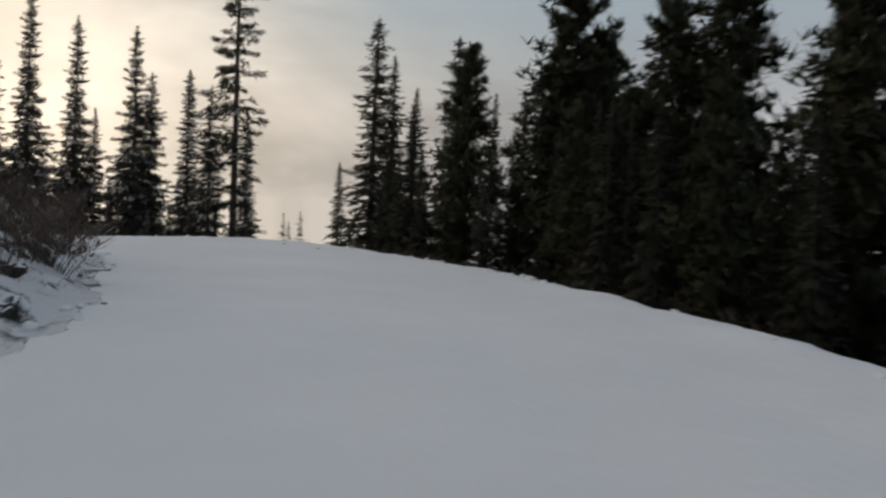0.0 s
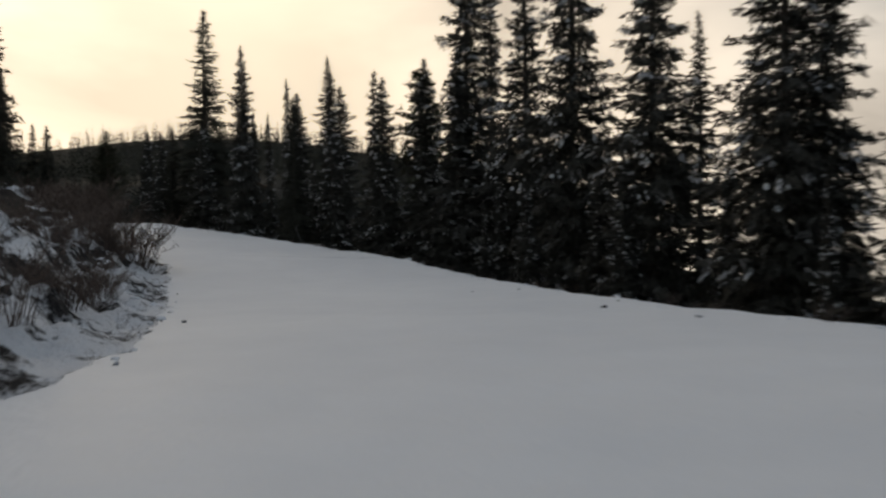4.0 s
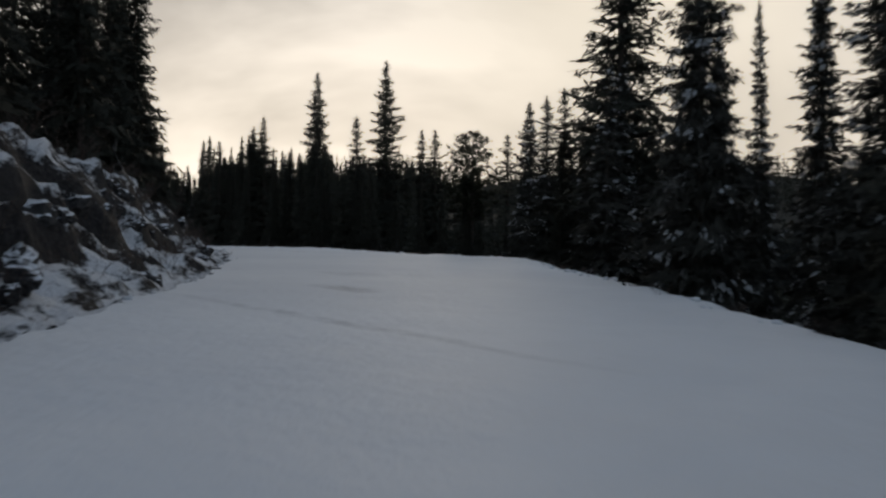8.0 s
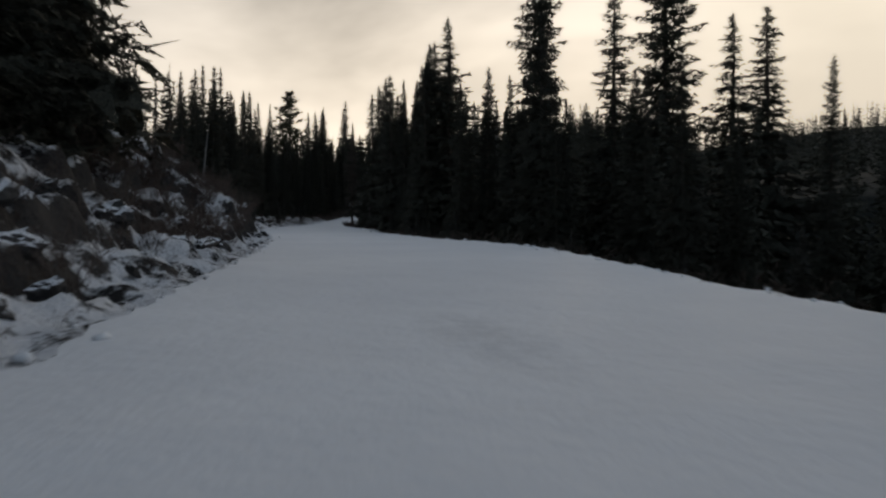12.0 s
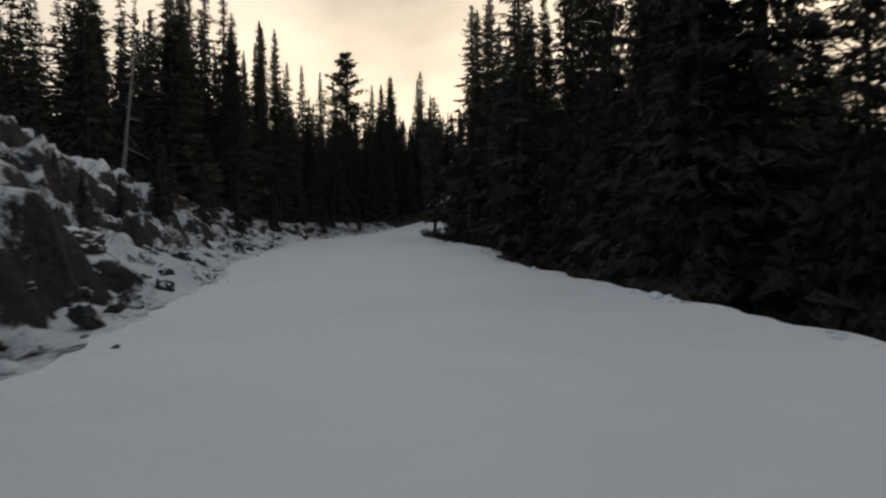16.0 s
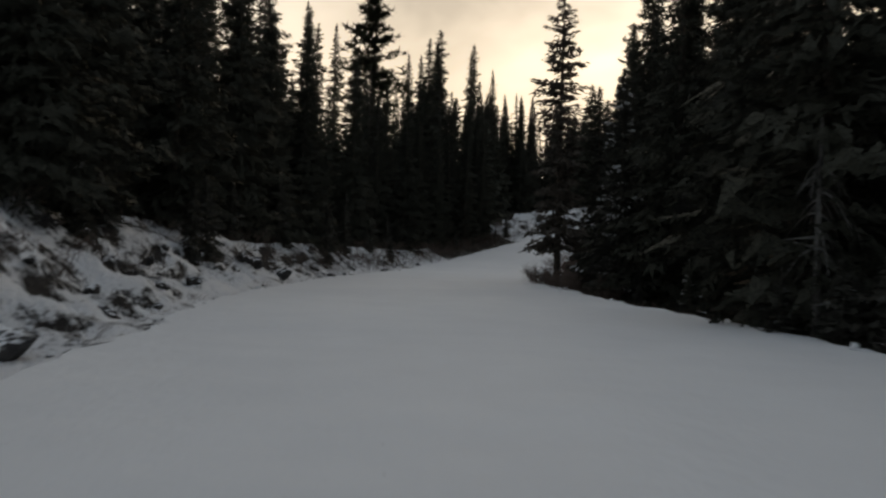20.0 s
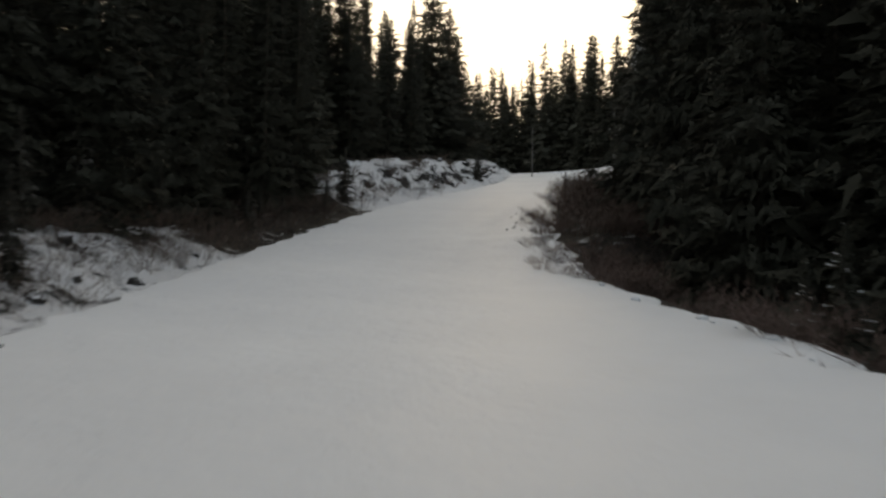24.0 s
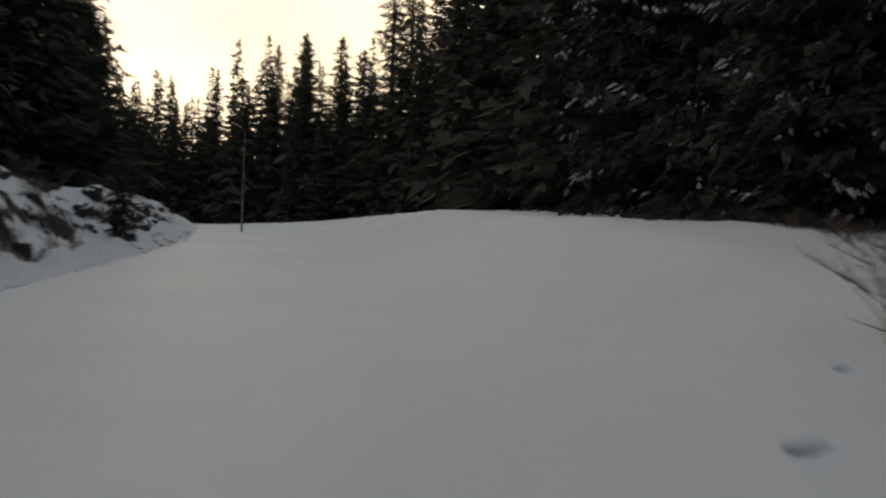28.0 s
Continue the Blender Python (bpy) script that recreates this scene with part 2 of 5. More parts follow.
def build_needles(dark, light, mass=False):
    def f(nt, b):
        info = nt.nodes.new("ShaderNodeObjectInfo")
        isl = nt.nodes.new("ShaderNodeNewGeometry")
        v = nmath(nt, "ADD", nmath(nt, "MULTIPLY", isl.outputs["Random Per Island"], 0.3), nmath(nt, "MULTIPLY", info.outputs["Random"], 0.7))
        n = nmath(nt, "ADD", noise_tex(nt, 2.2, 4), nmath(nt, "MULTIPLY", maprange(nt, noise_tex(nt, 26.0, 3, 0.7), 0.38, 0.62, -0.6, 0.6), 0.0 if mass else 1.0))
        c = mixc(nt, maprange(nt, nmath(nt, "ADD", v, n), 0.0, 2.0), dark, light)
        nt.links.new(c, b.inputs["Base Color"])
        b.inputs["Roughness"].default_value = 0.75
        b.inputs["Specular IOR Level"].default_value = 0.08
        if not mass:
            soft_crown(nt, b)
            ragged(nt, b, 20.0, 0.40, 0.46)
    return f


def build_bark(a, c_):
    def f(nt, b):
        n = noise_tex(nt, 9.0, 6, 0.7)
        nt.links.new(mixc(nt, maprange(nt, n, 0.35, 0.65), a, c_), b.inputs["Base Color"])
        b.inputs["Roughness"].default_value = 0.9
        bump(nt, b, n, 0.8, 0.03)
    return f


def build_rock(nt, b):
    n = noise_tex(nt, 3.0, 6, 0.65)
    nrm = nt.nodes.new("ShaderNodeNewGeometry")
    sepn = nt.nodes.new("ShaderNodeSeparateXYZ")
    nt.links.new(nrm.outputs["Normal"], sepn.inputs[0])
    c = mixc(nt, maprange(nt, n, 0.3, 0.7), (0.012, 0.011, 0.011), (0.055, 0.050, 0.048))
    fac = maprange(nt, nmath(nt, "ADD", sepn.outputs[2], nmath(nt, "MULTIPLY", noise_tex(nt, 2.4, 5), 0.6)), 0.95, 1.08)
    nt.links.new(mixc(nt, fac, c, SNOW), b.inputs["Base Color"])
    b.inputs["Roughness"].default_value = 0.8
    bump(nt, b, noise_tex(nt, 8.0, 6, 0.65), 0.8, 0.05)


M_SNOW = material("trodden_snow", build_snow)
M_BANK = material("snowy_soil", build_bank)
M_BRUSHY = material("bare_soil_and_brush", lambda nt, b: build_bank(nt, b, 0.14))
M_MOUND = material("snowy_mound", lambda nt, b: build_bank(nt, b, -0.14))
M_FLOOR = material("forest_litter", build_floor)
# M_FLOOR's litter again, with the shade and green of the tree canopy painted in
M_UNDER = material("forest_floor_painted_shade", lambda nt, b: build_floor(nt, b, 0.02, (0.010, 0.011, 0.010), (0.026, 0.027, 0.023)))
M_FIR = material("fir_needles", build_needles((0.024, 0.026, 0.020), (0.078, 0.075, 0.058)))


def build_frosted(nt, b):
    isl = nt.nodes.new("ShaderNodeNewGeometry")
    v = isl.outputs["Random Per Island"]
    n = noise_tex(nt, 2.2, 4)
    c = mixc(nt, nmath(nt, "MULTIPLY", nmath(nt, "ADD", v, n), 0.5), (0.030, 0.030, 0.025), (0.092, 0.085, 0.071))
    frost = nmath(nt, "MULTIPLY", maprange(nt, v, 0.82, 0.90), maprange(nt, noise_tex(nt, 5.0, 4), 0.38, 0.60, 0.03, 0.22))
    nt.links.new(mixc(nt, frost, c, (0.40, 0.39, 0.385)), b.inputs["Base Color"])
    b.inputs["Roughness"].default_value = 0.8
    b.inputs["Specular IOR Level"].default_value = 0.08
    soft_crown(nt, b)
    ragged(nt, b, 20.0, 0.40, 0.46)


M_FROST = material("frosted_fir_needles", build_frosted)
M_WOODS = material("distant_fir_needles", build_needles((0.030, 0.032, 0.025), (0.088, 0.086, 0.067), True))
M_PINE = material("pine_needles", build_needles((0.032, 0.038, 0.024), (0.095, 0.098, 0.062)))
M_LARCH = material("bare_larch_twigs", build_needles((0.07, 0.05, 0.035), (0.16, 0.11, 0.07)))
M_BARK = material("dark_bark", build_bark((0.030, 0.024, 0.020), (0.11, 0.088, 0.07)))
M_GREYWOOD = material("weathered_wood", build_bark((0.10, 0.095, 0.09), (0.24, 0.225, 0.21)))
M_TWIG = material("dark_twigs", build_bark((0.060, 0.041, 0.034), (0.15, 0.105, 0.083)))
M_REDTWIG = material("reddish_twigs", build_bark((0.09, 0.056, 0.048), (0.19, 0.128, 0.108)))
M_ROCK = material("dark_rock", build_rock)


def build_clump(nt, b):
    nt.links.new(mixc(nt, noise_tex(nt, 6.0, 4), (0.34, 0.335, 0.33), (0.66, 0.655, 0.65)), b.inputs["Base Color"])
    ragged(nt, b, 26.0, 0.42, 0.50)
    b.inputs["Roughness"].default_value = 0.7


M_CLUMP = material("clinging_snow", build_clump)

# ---------------------------------------------------------------- the road's line
CAM_H = 1.25
STATIONS = [(0.0, -18.7, 0.1), (0.0, -9.5, 0.05), (0.0, 0.0, 0.0), (-0.62, 9.55, -0.03), (-2.83, 18.67, -0.18), (-6.88, 26.93, -0.36), (-12.41, 34.23, -0.48),
            (-25.06, 47.43, -0.64), (-41.63, 56.54, -0.28), (-60.94, 62.54, 0.29), (-80.92, 65.82, 0.50),
            (-101.25, 67.10, 0.72), (-121.29, 67.49, 0.69), (-139.96, 66.75, 0.75), (-158.11, 66.01, 0.69),
            (-176.42, 65.95, 0.77), (-194.91, 68.10, 0.96), (-212.86, 73.04, 1.74), (-228.74, 81.60, 3.63),
            (-244.4, 91.5, 5.55), (-259.5, 101.5, 7.55), (-276.0, 109.5, 9.1), (-293.0, 114.0, 10.2), (-309.0, 111.5, 10.9), (-320.0, 102.5, 11.4), (-327.0, 89.0, 11.8), (-331.0, 72.0, 12.2)]


def catmull(pts, n):
    P = [Vector(p) for p in pts]
    out = []
    for i in range(1, len(P) - 2):
        a, b, c, d = P[i - 1:i + 3]
        for k in range(n):
            t = k / n
            out.append(0.5 * ((2 * b) + (c - a) * t + (2 * a - 5 * b + 4 * c - d) * t * t + (3 * b - a - 3 * c + d) * t ** 3))
    out.append(P[-2])
    return np.array([tuple(v) for v in out])


def table(text):
    """Station:value pairs as a function of the distance along the road."""
    xs, ys = zip(*[map(float, w.split(":")) for w in text.split()])
    return lambda s: np.interp(s, xs, ys)


LINE = catmull(STATIONS, 40)
seglen = np.linalg.norm(np.diff(LINE[:, :2], axis=0), axis=1)
LS = np.concatenate([[0], np.cumsum(seglen)])
LS -= LS[np.argmin((LINE[:, 0]) ** 2 + (LINE[:, 1]) ** 2)]
# long swells and dips of the road over that line
swell_at = table("-20:0 0:0.03 12:0.06 20:0.09 27:0.145 33:0.22 38:0.28 43:0.255 47:0.13 51:0.0 55:-0.135 59:-0.265 63:-0.31 67:-0.275 71:-0.21 76:-0.172 82:-0.168 88:-0.14 94:-0.095 100:-0.025 106:0.04 112:0.09 120:0.14 135:0.22 150:0.36 160:0.43 176:0.45 184:0.50 192:0.58 198:0.64 210:0.69 222:0.71 228:0.66 234:0.56 240:0.44 246:0.40 252:0.40 258:0.46 266:0.50 276:0.46 286:0.38 300:0.3 360:0.3")
_fine = np.arange(-40, 380, 0.5)
_soft = np.convolve(np.pad(swell_at(_fine), 8, "edge"), np.ones(17) / 17, "valid")


def swell(s):
    return np.interp(s, _fine, _soft)


LINE[:, 2] += swell(LS)
TAN = np.gradient(LINE[:, :2], axis=0)
TAN /= np.linalg.norm(TAN, axis=1)[:, None]
RGT = np.stack([TAN[:, 1], -TAN[:, 0]], 1)


left_base = table("-20:-3.0 0:-2.9 10:-3.2 18:-4.2 28:-3.4 36:-2.7 42:-3.4 48:-3.5 54:-4.2 62:-4.3 70:-3.5 80:-3.7 88:-3.75 93:-3.3 100:-3.4 107:-3.2 120:-2.9 140:-2.8 153:-2.85 160:-2.85 168:-2.7 178:-2.7 185:-3.4 194:-3.4 200:-3.2 205:-3.0 211:-3.7 218:-3.7 228:-3.9 238:-3.6 246:-3.7 252:-3.9 260:-4.05 268:-4.0 276:-3.95 285:-4.0 294:-4.3 300:-5.0 310:-5.6 360:-5")
right_base = table("-20:4.6 8:4.6 16:4.8 27:5.7 38:6.45 43:6.3 51:4.95 55:4.4 59:4.4 63:4.3 67:4.65 71:4.9 82:5.2 88:5.4 100:6.4 108:7.6 112:7 119:6.15 129:5.7 140:6.2 147:6.55 150:6.45 156:5.4 160:5.05 168:5 176:5 184:5.15 189:5.8 193:6.7 203:6.8 208:6.5 213:5.7 222:4.9 228:4.2 235:4.65 241:4.9 244:4.3 247:3.8 251:3.6 254:3.2 260:3.1 264:2.9 270.5:2.9 272.5:4 274.5:6.6 277:7.3 283:7 300:6.5 360:5")


def left_edge(s):
    return left_base(s) + 0.10 * np.sin(1.9 * s) * np.sin(0.37 * s) + 0.07 * np.sin(4.3 * s + 1)


def right_edge(s):
    return right_base(s) + 0.12 * np.sin(1.7 * s + 0.6) * np.sin(0.41 * s + 2) + 0.07 * np.sin(4.1 * s)


bank_height = table("-20:1.2 0:1.2 20:1.5 40:1.5 55:1.8 66:1.5 76:1.5 84:2.3 95:2.9 110:2.6 122:2.4 135:2.6 142:3.3 150:4.3 158:5.0 168:4.8 176:4.2 184:3.9 192:3.2 205:2.1 225:1.3 240:1.1 248:0.7 254:0.3 262:0.4 264:0.7 266.5:1.1 270:1.4 276:1.6 280:1.6 284:1.6 292:1.4 300:1.2 360:1")
camber = table("-20:0 14:0 22:0.015 33:0.033 43:0.02 63:0.0 71:-0.005 76:-0.027 88:-0.015 100:-0.008 106:0.015 120:0.0 360:0.0")
ditch_depth = table('-20:0.2 60:0.2 78:1 112:1 120:0.4 140:0.1 360:0.1')
toe_width = table('-20:0.3 60:0.3 80:0.2 110:0.3 130:0.8 145:1.3 175:1.3 190:0.8 215:0.5 360:0.5')
ledged = table("-20:0.2 74:0.3 88:0.6 120:0.5 136:0.7 146:1 176:1 186:0.6 200:0.4 360:0.4")
rock_wall = table("-20:0 146:0 151:0.7 158:0.55 163:0.75 169.5:0.75 173:0 360:0")
right_rise = table("-20:0 244:0 252:0.35 262:0.6 272:0.8 280:1.25 300:1.25 330:0.8 360:0.6")


def fbm(x, y, f, seed):
    """Smooth value noise from rotated sine products, for arrays."""
    v = 0
    a = 1.0
    for k in range(4):
        t = 0.7 + 1.9 * k + seed
        xr, yr = x * math.cos(t) - y * math.sin(t), x * math.sin(t) + y * math.cos(t)
        v = v + a * np.sin(xr * f + seed * 3.1 + 1.3 * np.sin(yr * f * 0.7 + k)) * np.sin(yr * f * 1.13 + 2.0 * k)
        f, a = f * 2.03, a * 0.5
    return v


def crag(x, y, f, seed):
    """Gradient noise with sharp ridges, for the broken face of the bank."""
    return np.array([noise.ridged_multi_fractal((a * f, b * f, seed), 0.9, 2.1, 4, 0.9, 1.6) for a, b in zip(np.ravel(x), np.ravel(y))]).reshape(np.shape(x)) - 0.9


def section(s, u, x, y, fine=False):
    """Height over the road's line at offset u (right is positive)."""
    ul, ur = left_edge(s), right_edge(s)
    z = camber(s) * np.clip(u, -6, 9)
    # left: shallow ditch, cut bank, hillside
    d = np.maximum(ul - u, 0)
    hb = bank_height(s)
    toe = toe_width(s)
    k = np.clip((d - 0.45 - toe) / (hb * 1.05 + 0.5), 0, 1)
    if fine:
        ledge = k * 3.1 + 0.55 * fbm(x, y, 0.45, 7.0)
        fr = ledge - np.floor(ledge)
        t = np.clip((fr - 0.6) / 0.34, 0, 1)
        k = np.clip(k + ledged(s) * (np.floor(ledge) + t * t * (3 - 2 * t) - ledge + 0.3) / 3.1 * np.clip(k * 6, 0, 1), 0, 1)
    step = np.clip((d - 1.0 - 0.35 * np.sin(0.9 * s) * np.sin(2.3 * s + 1)) / 0.65, 0, 1)
    wall = (1.9 + 0.4 * np.sin(0.7 * s + 2)) * step * step * (3 - 2 * step) + np.clip(d - 1.65, 0, 1e9) * 0.58
    rise = 0.32 * np.clip(d - 0.3, 0, 1.4 * toe + 0.1) * (1 - k) + hb * (k * k * (3 - 2 * k))
    rise = rise + rock_wall(s) * (np.minimum(wall, hb) - rise)
    ditch = -0.12 * ditch_depth(s) * np.clip(d / 0.25, 0, 1) * np.clip((0.9 - d) / 0.4, 0, 1)
    over = np.maximum(d - hb * 1.05 - 1.0 - toe, 0)
    hill = np.minimum(over * 0.16, 3.0) + np.clip(over - 20, 0, 60) * 0.05
    z = z + rise + ditch + hill
    rough = np.clip(d / 0.8, 0, 1)
    if fine:
        z = z + rough * 0.22 * crag(x, y, 0.6, 3.0) * np.clip(hb / 2.0, 0.35, 1.2)
    z = z + rough * (0.16 * fbm(x, y, 1.1, 2.0) + 0.07 * fbm(x, y, 4.3, 5.0)) * np.clip(hb / 1.5, 0.5, 1.3)
    # right: thin berm of thrown snow, then the fill slope
    e = np.maximum(u - ur, 0)
    rr = right_rise(s)
    z = z + rr * np.clip((u - 0.9) / 3.4, 0, 1) ** 1.3
    berm = 0.06 * np.exp(-((u - ur + 0.35) / 0.3) ** 2) * (0.6 + 0.5 * fbm(x, y, 0.9, 9.0))
    fall = np.where(rr > 0.3, 0.04 * np.clip(e, 0, 12), -0.42 * np.clip(e - 0.2, 0, 7) - 0.12 * np.clip(e - 7.2, 0, 60))
    z = z + berm + fall + np.clip(e / 1.0, 0, 1) * 0.13 * fbm(x, y, 1.3, 4.0)
    # faint wheel ruts and unevenness in the snow of the road
    on = (d <= 0) & (e <= 0)
    ruts = -0.018 * (np.exp(-((u + 0.35) / 0.22) ** 2) + np.exp(-((u - 1.2) / 0.22) ** 2) + 0.6 * np.exp(-((u - 2.6) / 0.25) ** 2))
    ruts = ruts - 0.035 * np.exp(-((u - 3.5) / 0.10) ** 2) * np.clip((s - 58) / 4, 0, 1) * np.clip((86 - s) / 6, 0, 1)
    z = z + np.where(on, ruts + 0.014 * fbm(x, y, 1.7, 1.0), 0)
    return z


def locate(x, y):
    """Nearest station, offset and road height for arrays of places."""
    x, y = np.atleast_1d(np.asarray(x, float)), np.atleast_1d(np.asarray(y, float))
    s, u, z = np.empty_like(x), np.empty_like(x), np.empty_like(x)
    for a in range(0, len(x), 2000):
        X, Y = x[a:a + 2000, None], y[a:a + 2000, None]
        i = np.argmin((LINE[None, :, 0] - X) ** 2 + (LINE[None, :, 1] - Y) ** 2, axis=1)
        dx, dy = X[:, 0] - LINE[i, 0], Y[:, 0] - LINE[i, 1]
        s[a:a + 2000] = LS[i]
        side = np.sign(dx * RGT[i, 0] + dy * RGT[i, 1])
        u[a:a + 2000] = side * np.hypot(dx, dy)
        z[a:a + 2000] = LINE[i, 2] - CAM_H
    return s, u, z


def height(x, y):
    x, y = np.atleast_1d(np.asarray(x, float)), np.atleast_1d(np.asarray(y, float))
    s, u, z = locate(x, y)
    g = z + section(s, u, x, y)
    # the far ridge, and the valley that opens beyond the first bend
    ridge = 28 * np.exp(-(((x + 420) / 170) ** 2 + ((y - 330) / 110) ** 2)) + 22 * np.exp(-(((x + 620) / 200) ** 2 + ((y - 120) / 180) ** 2))
    away = np.clip((np.abs(u) - 25) / 80, 0, 1)
    valley = -np.clip(np.abs(u) - 25, 0, 4000) * 0.14 * np.clip((x + 140 + 0.5 * (y - 60)) / 90, 0, 1) * np.clip((y - 20) / 40, 0, 1)
    return g + away * ridge + valley


def place_su(s, u):
    i = int(np.argmin(np.abs(LS - s)))
    x, y = LINE[i, 0] + RGT[i, 0] * u, LINE[i, 1] + RGT[i, 1] * u
    return x, y, float(height(x, y)[0])


# ---------------------------------------------------------------- mesh helpers
def mesh_from(name, V, F, mats, idx=None, smooth=False):
    me = bpy.data.meshes.new(name)
    V = np.asarray(V, np.float32)
    F = np.asarray(F, np.int32)
    k = F.shape[1]
    me.vertices.add(len(V))
    me.vertices.foreach_set("co", V.ravel())
    me.loops.add(F.size)
    me.loops.foreach_set("vertex_index", F.ravel())
    me.polygons.add(len(F))
    me.polygons.foreach_set("loop_start", np.arange(0, F.size, k, dtype=np.int32))
    if idx is not None:
        me.polygons.foreach_set("material_index", np.asarray(idx, np.int32))
    me.polygons.foreach_set("use_smooth", np.full(len(F), smooth))
    for m in mats:
        me.materials.append(m)
    me.update(calc_edges=True)
    me.validate()
    return me


def part(name, me, parent, label=""):
    ob = new(name, me)
    ob.parent = parent
    if label:
        ob["label"] = label
    return ob


# ---------------------------------------------------------------- ground and road
def strip(us, s0, s1, ds, fine=False):
    """Quads between offsets us (functions of s or numbers) along the road."""
    ss = np.arange(s0, s1 + 1e-6, ds)
    xi, yi = np.interp(ss, LS, LINE[:, 0]), np.interp(ss, LS, LINE[:, 1])
    rx, ry = np.interp(ss, LS, RGT[:, 0]), np.interp(ss, LS, RGT[:, 1])
    zi = np.interp(ss, LS, LINE[:, 2]) - CAM_H
    V = []
    for u in us:
        uu = u(ss) if callable(u) else np.full(len(ss), float(u))
        x, y = xi + rx * uu, yi + ry * uu
        V.append(np.stack([x, y, zi + section(ss, uu, x, y, fine)], 1))
    n, m = len(us), len(ss)
    V = np.concatenate(V)
    a = (np.arange(n - 1)[:, None] * m + np.arange(m - 1)[None, :]).ravel()
    return V, np.stack([a, a + m, a + m + 1, a + 1], 1)


S0, S1 = -17.0, float(LS[-1]) - 1.5
# the road's snow surface
cols = [lambda s, k=k: left_edge(s) + (right_edge(s) - left_edge(s)) * k / 26 for k in range(27)]
cols += [lambda s, k=k: right_edge(s) + k for k in (0.15, 0.4)]
V, F = strip(cols, S0, S1, 0.4)
road = tagged(new("road", mesh_from("road", V, F, [M_SNOW], smooth=True)), "forest road under a smooth sheet of fresh snow", "road", kind="structure")

# cut bank on the left
BANK_D = np.concatenate([np.arange(0, 4.2, 0.125), np.arange(4.25, 7.1, 0.2)])
cols = [lambda s, k=k: left_edge(s) - k for k in BANK_D[::-1]]
V, F = strip(cols, S0, S1, 0.3, True)
sf = np.tile(np.arange(S0, S1 + 1e-6, 0.3)[:-1], len(cols) - 1)
df = np.repeat(BANK_D[::-1][1:], len(sf) // (len(cols) - 1))
wooded = ((sf > 250.5) & (sf < 263.5)) | (df > bank_height(sf) * 1.05 + 1.6 + toe_width(sf) + 0.5 * np.sin(sf * 1.3) * np.sin(sf * 0.47))
bank = tagged(new("bank", mesh_from("bank", V, F, [M_BANK, M_FLOOR, M_BRUSHY, M_MOUND], np.where(wooded, 1, np.where((sf > 60) & (sf < 146), 2, np.where(sf > 260, 3, 0))), smooth=True)), "steep cut bank of soil and stones under patchy snow", "bank", kind="structure")

cols = [lambda s, k=k: left_edge(s) - k for k in np.concatenate([np.arange(6.9, 8, 0.3), np.arange(8.2, 14, 0.8)])][::-1]
V, F = strip(cols, S0, S1, 0.6, True)
slope = tagged(new("slope", mesh_from("slope", V, F, [M_FLOOR], smooth=True)), "wooded slope of dark litter above the bank", "slope", kind="structure")

# shoulder and fill slope on the right
cols = [lambda s, k=k: right_edge(s) + k for k in np.concatenate([np.arange(0.4, 3.2, 0.25), np.arange(3.4, 12, 0.8)])]
V, F = strip(cols, S0, S1, 0.5)
sf = np.tile(np.arange(S0, S1 + 1e-6, 0.5)[:-1], len(cols) - 1)
shoulder = tagged(new("shoulder", mesh_from("shoulder", V, F, [M_FLOOR, M_BANK], ((sf > 260.5) & (sf < 282)).astype(int), smooth=True)), "road shoulder falling away under litter and thin snow", "shoulder", kind="structure")

# the ground sheet to the horizon
gx = np.concatenate([np.linspace(-3200, -480, 18), np.arange(-440, 90, 5.0), np.linspace(120, 2600, 16)])
gy = np.concatenate([np.linspace(-2600, -140, 16), np.arange(-110, 330, 5.0), np.linspace(360, 3000, 16)])
X, Y = np.meshgrid(gx, gy)
xf, yf = X.ravel(), Y.ravel()
s_, u_, z_ = locate(xf, yf)
zf = height(xf, yf)
inside = (u_ > left_edge(s_) - 11.5) & (u_ < right_edge(s_) + 10.5) & (s_ > S0 + 1) & (s_ < S1 - 1)
zf = np.where(inside, zf - 3.0 - 0.5 * np.clip(bank_height(s_), 0, 4), zf)
nx, ny = len(gx), len(gy)
a = (np.arange(ny - 1)[:, None] * nx + np.arange(nx - 1)[None, :]).ravel()
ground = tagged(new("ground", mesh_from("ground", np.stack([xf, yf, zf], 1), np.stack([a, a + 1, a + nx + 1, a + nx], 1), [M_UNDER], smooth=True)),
                "forest floor of litter with faint patches of snow, tree shade put into its colour", "ground", kind="structure")


# ---------------------------------------------------------------- trees
def leaf(rng, V, F, c, way, ln, slim=0.27):
    """One flat tuft of needles round c, pointing along way, turned at random about it."""
    way = way / max(math.sqrt(way[0] ** 2 + way[1] ** 2 + way[2] ** 2), 1e-6)
    q = (rng.uniform(-1, 1), rng.uniform(-1, 1), rng.uniform(-1, 1))
    across = np.array([way[1] * q[2] - way[2] * q[1], way[2] * q[0] - way[0] * q[2], way[0] * q[1] - way[1] * q[0]])
    across *= slim * ln / max(math.sqrt(across[0] ** 2 + across[1] ** 2 + across[2] ** 2), 1e-6)
    i = len(V)
    V += [c - way * (0.35 * ln) - across, c - way * (0.35 * ln) + across, c + way * (0.65 * ln)]
    F.append((i, i + 1, i + 2))


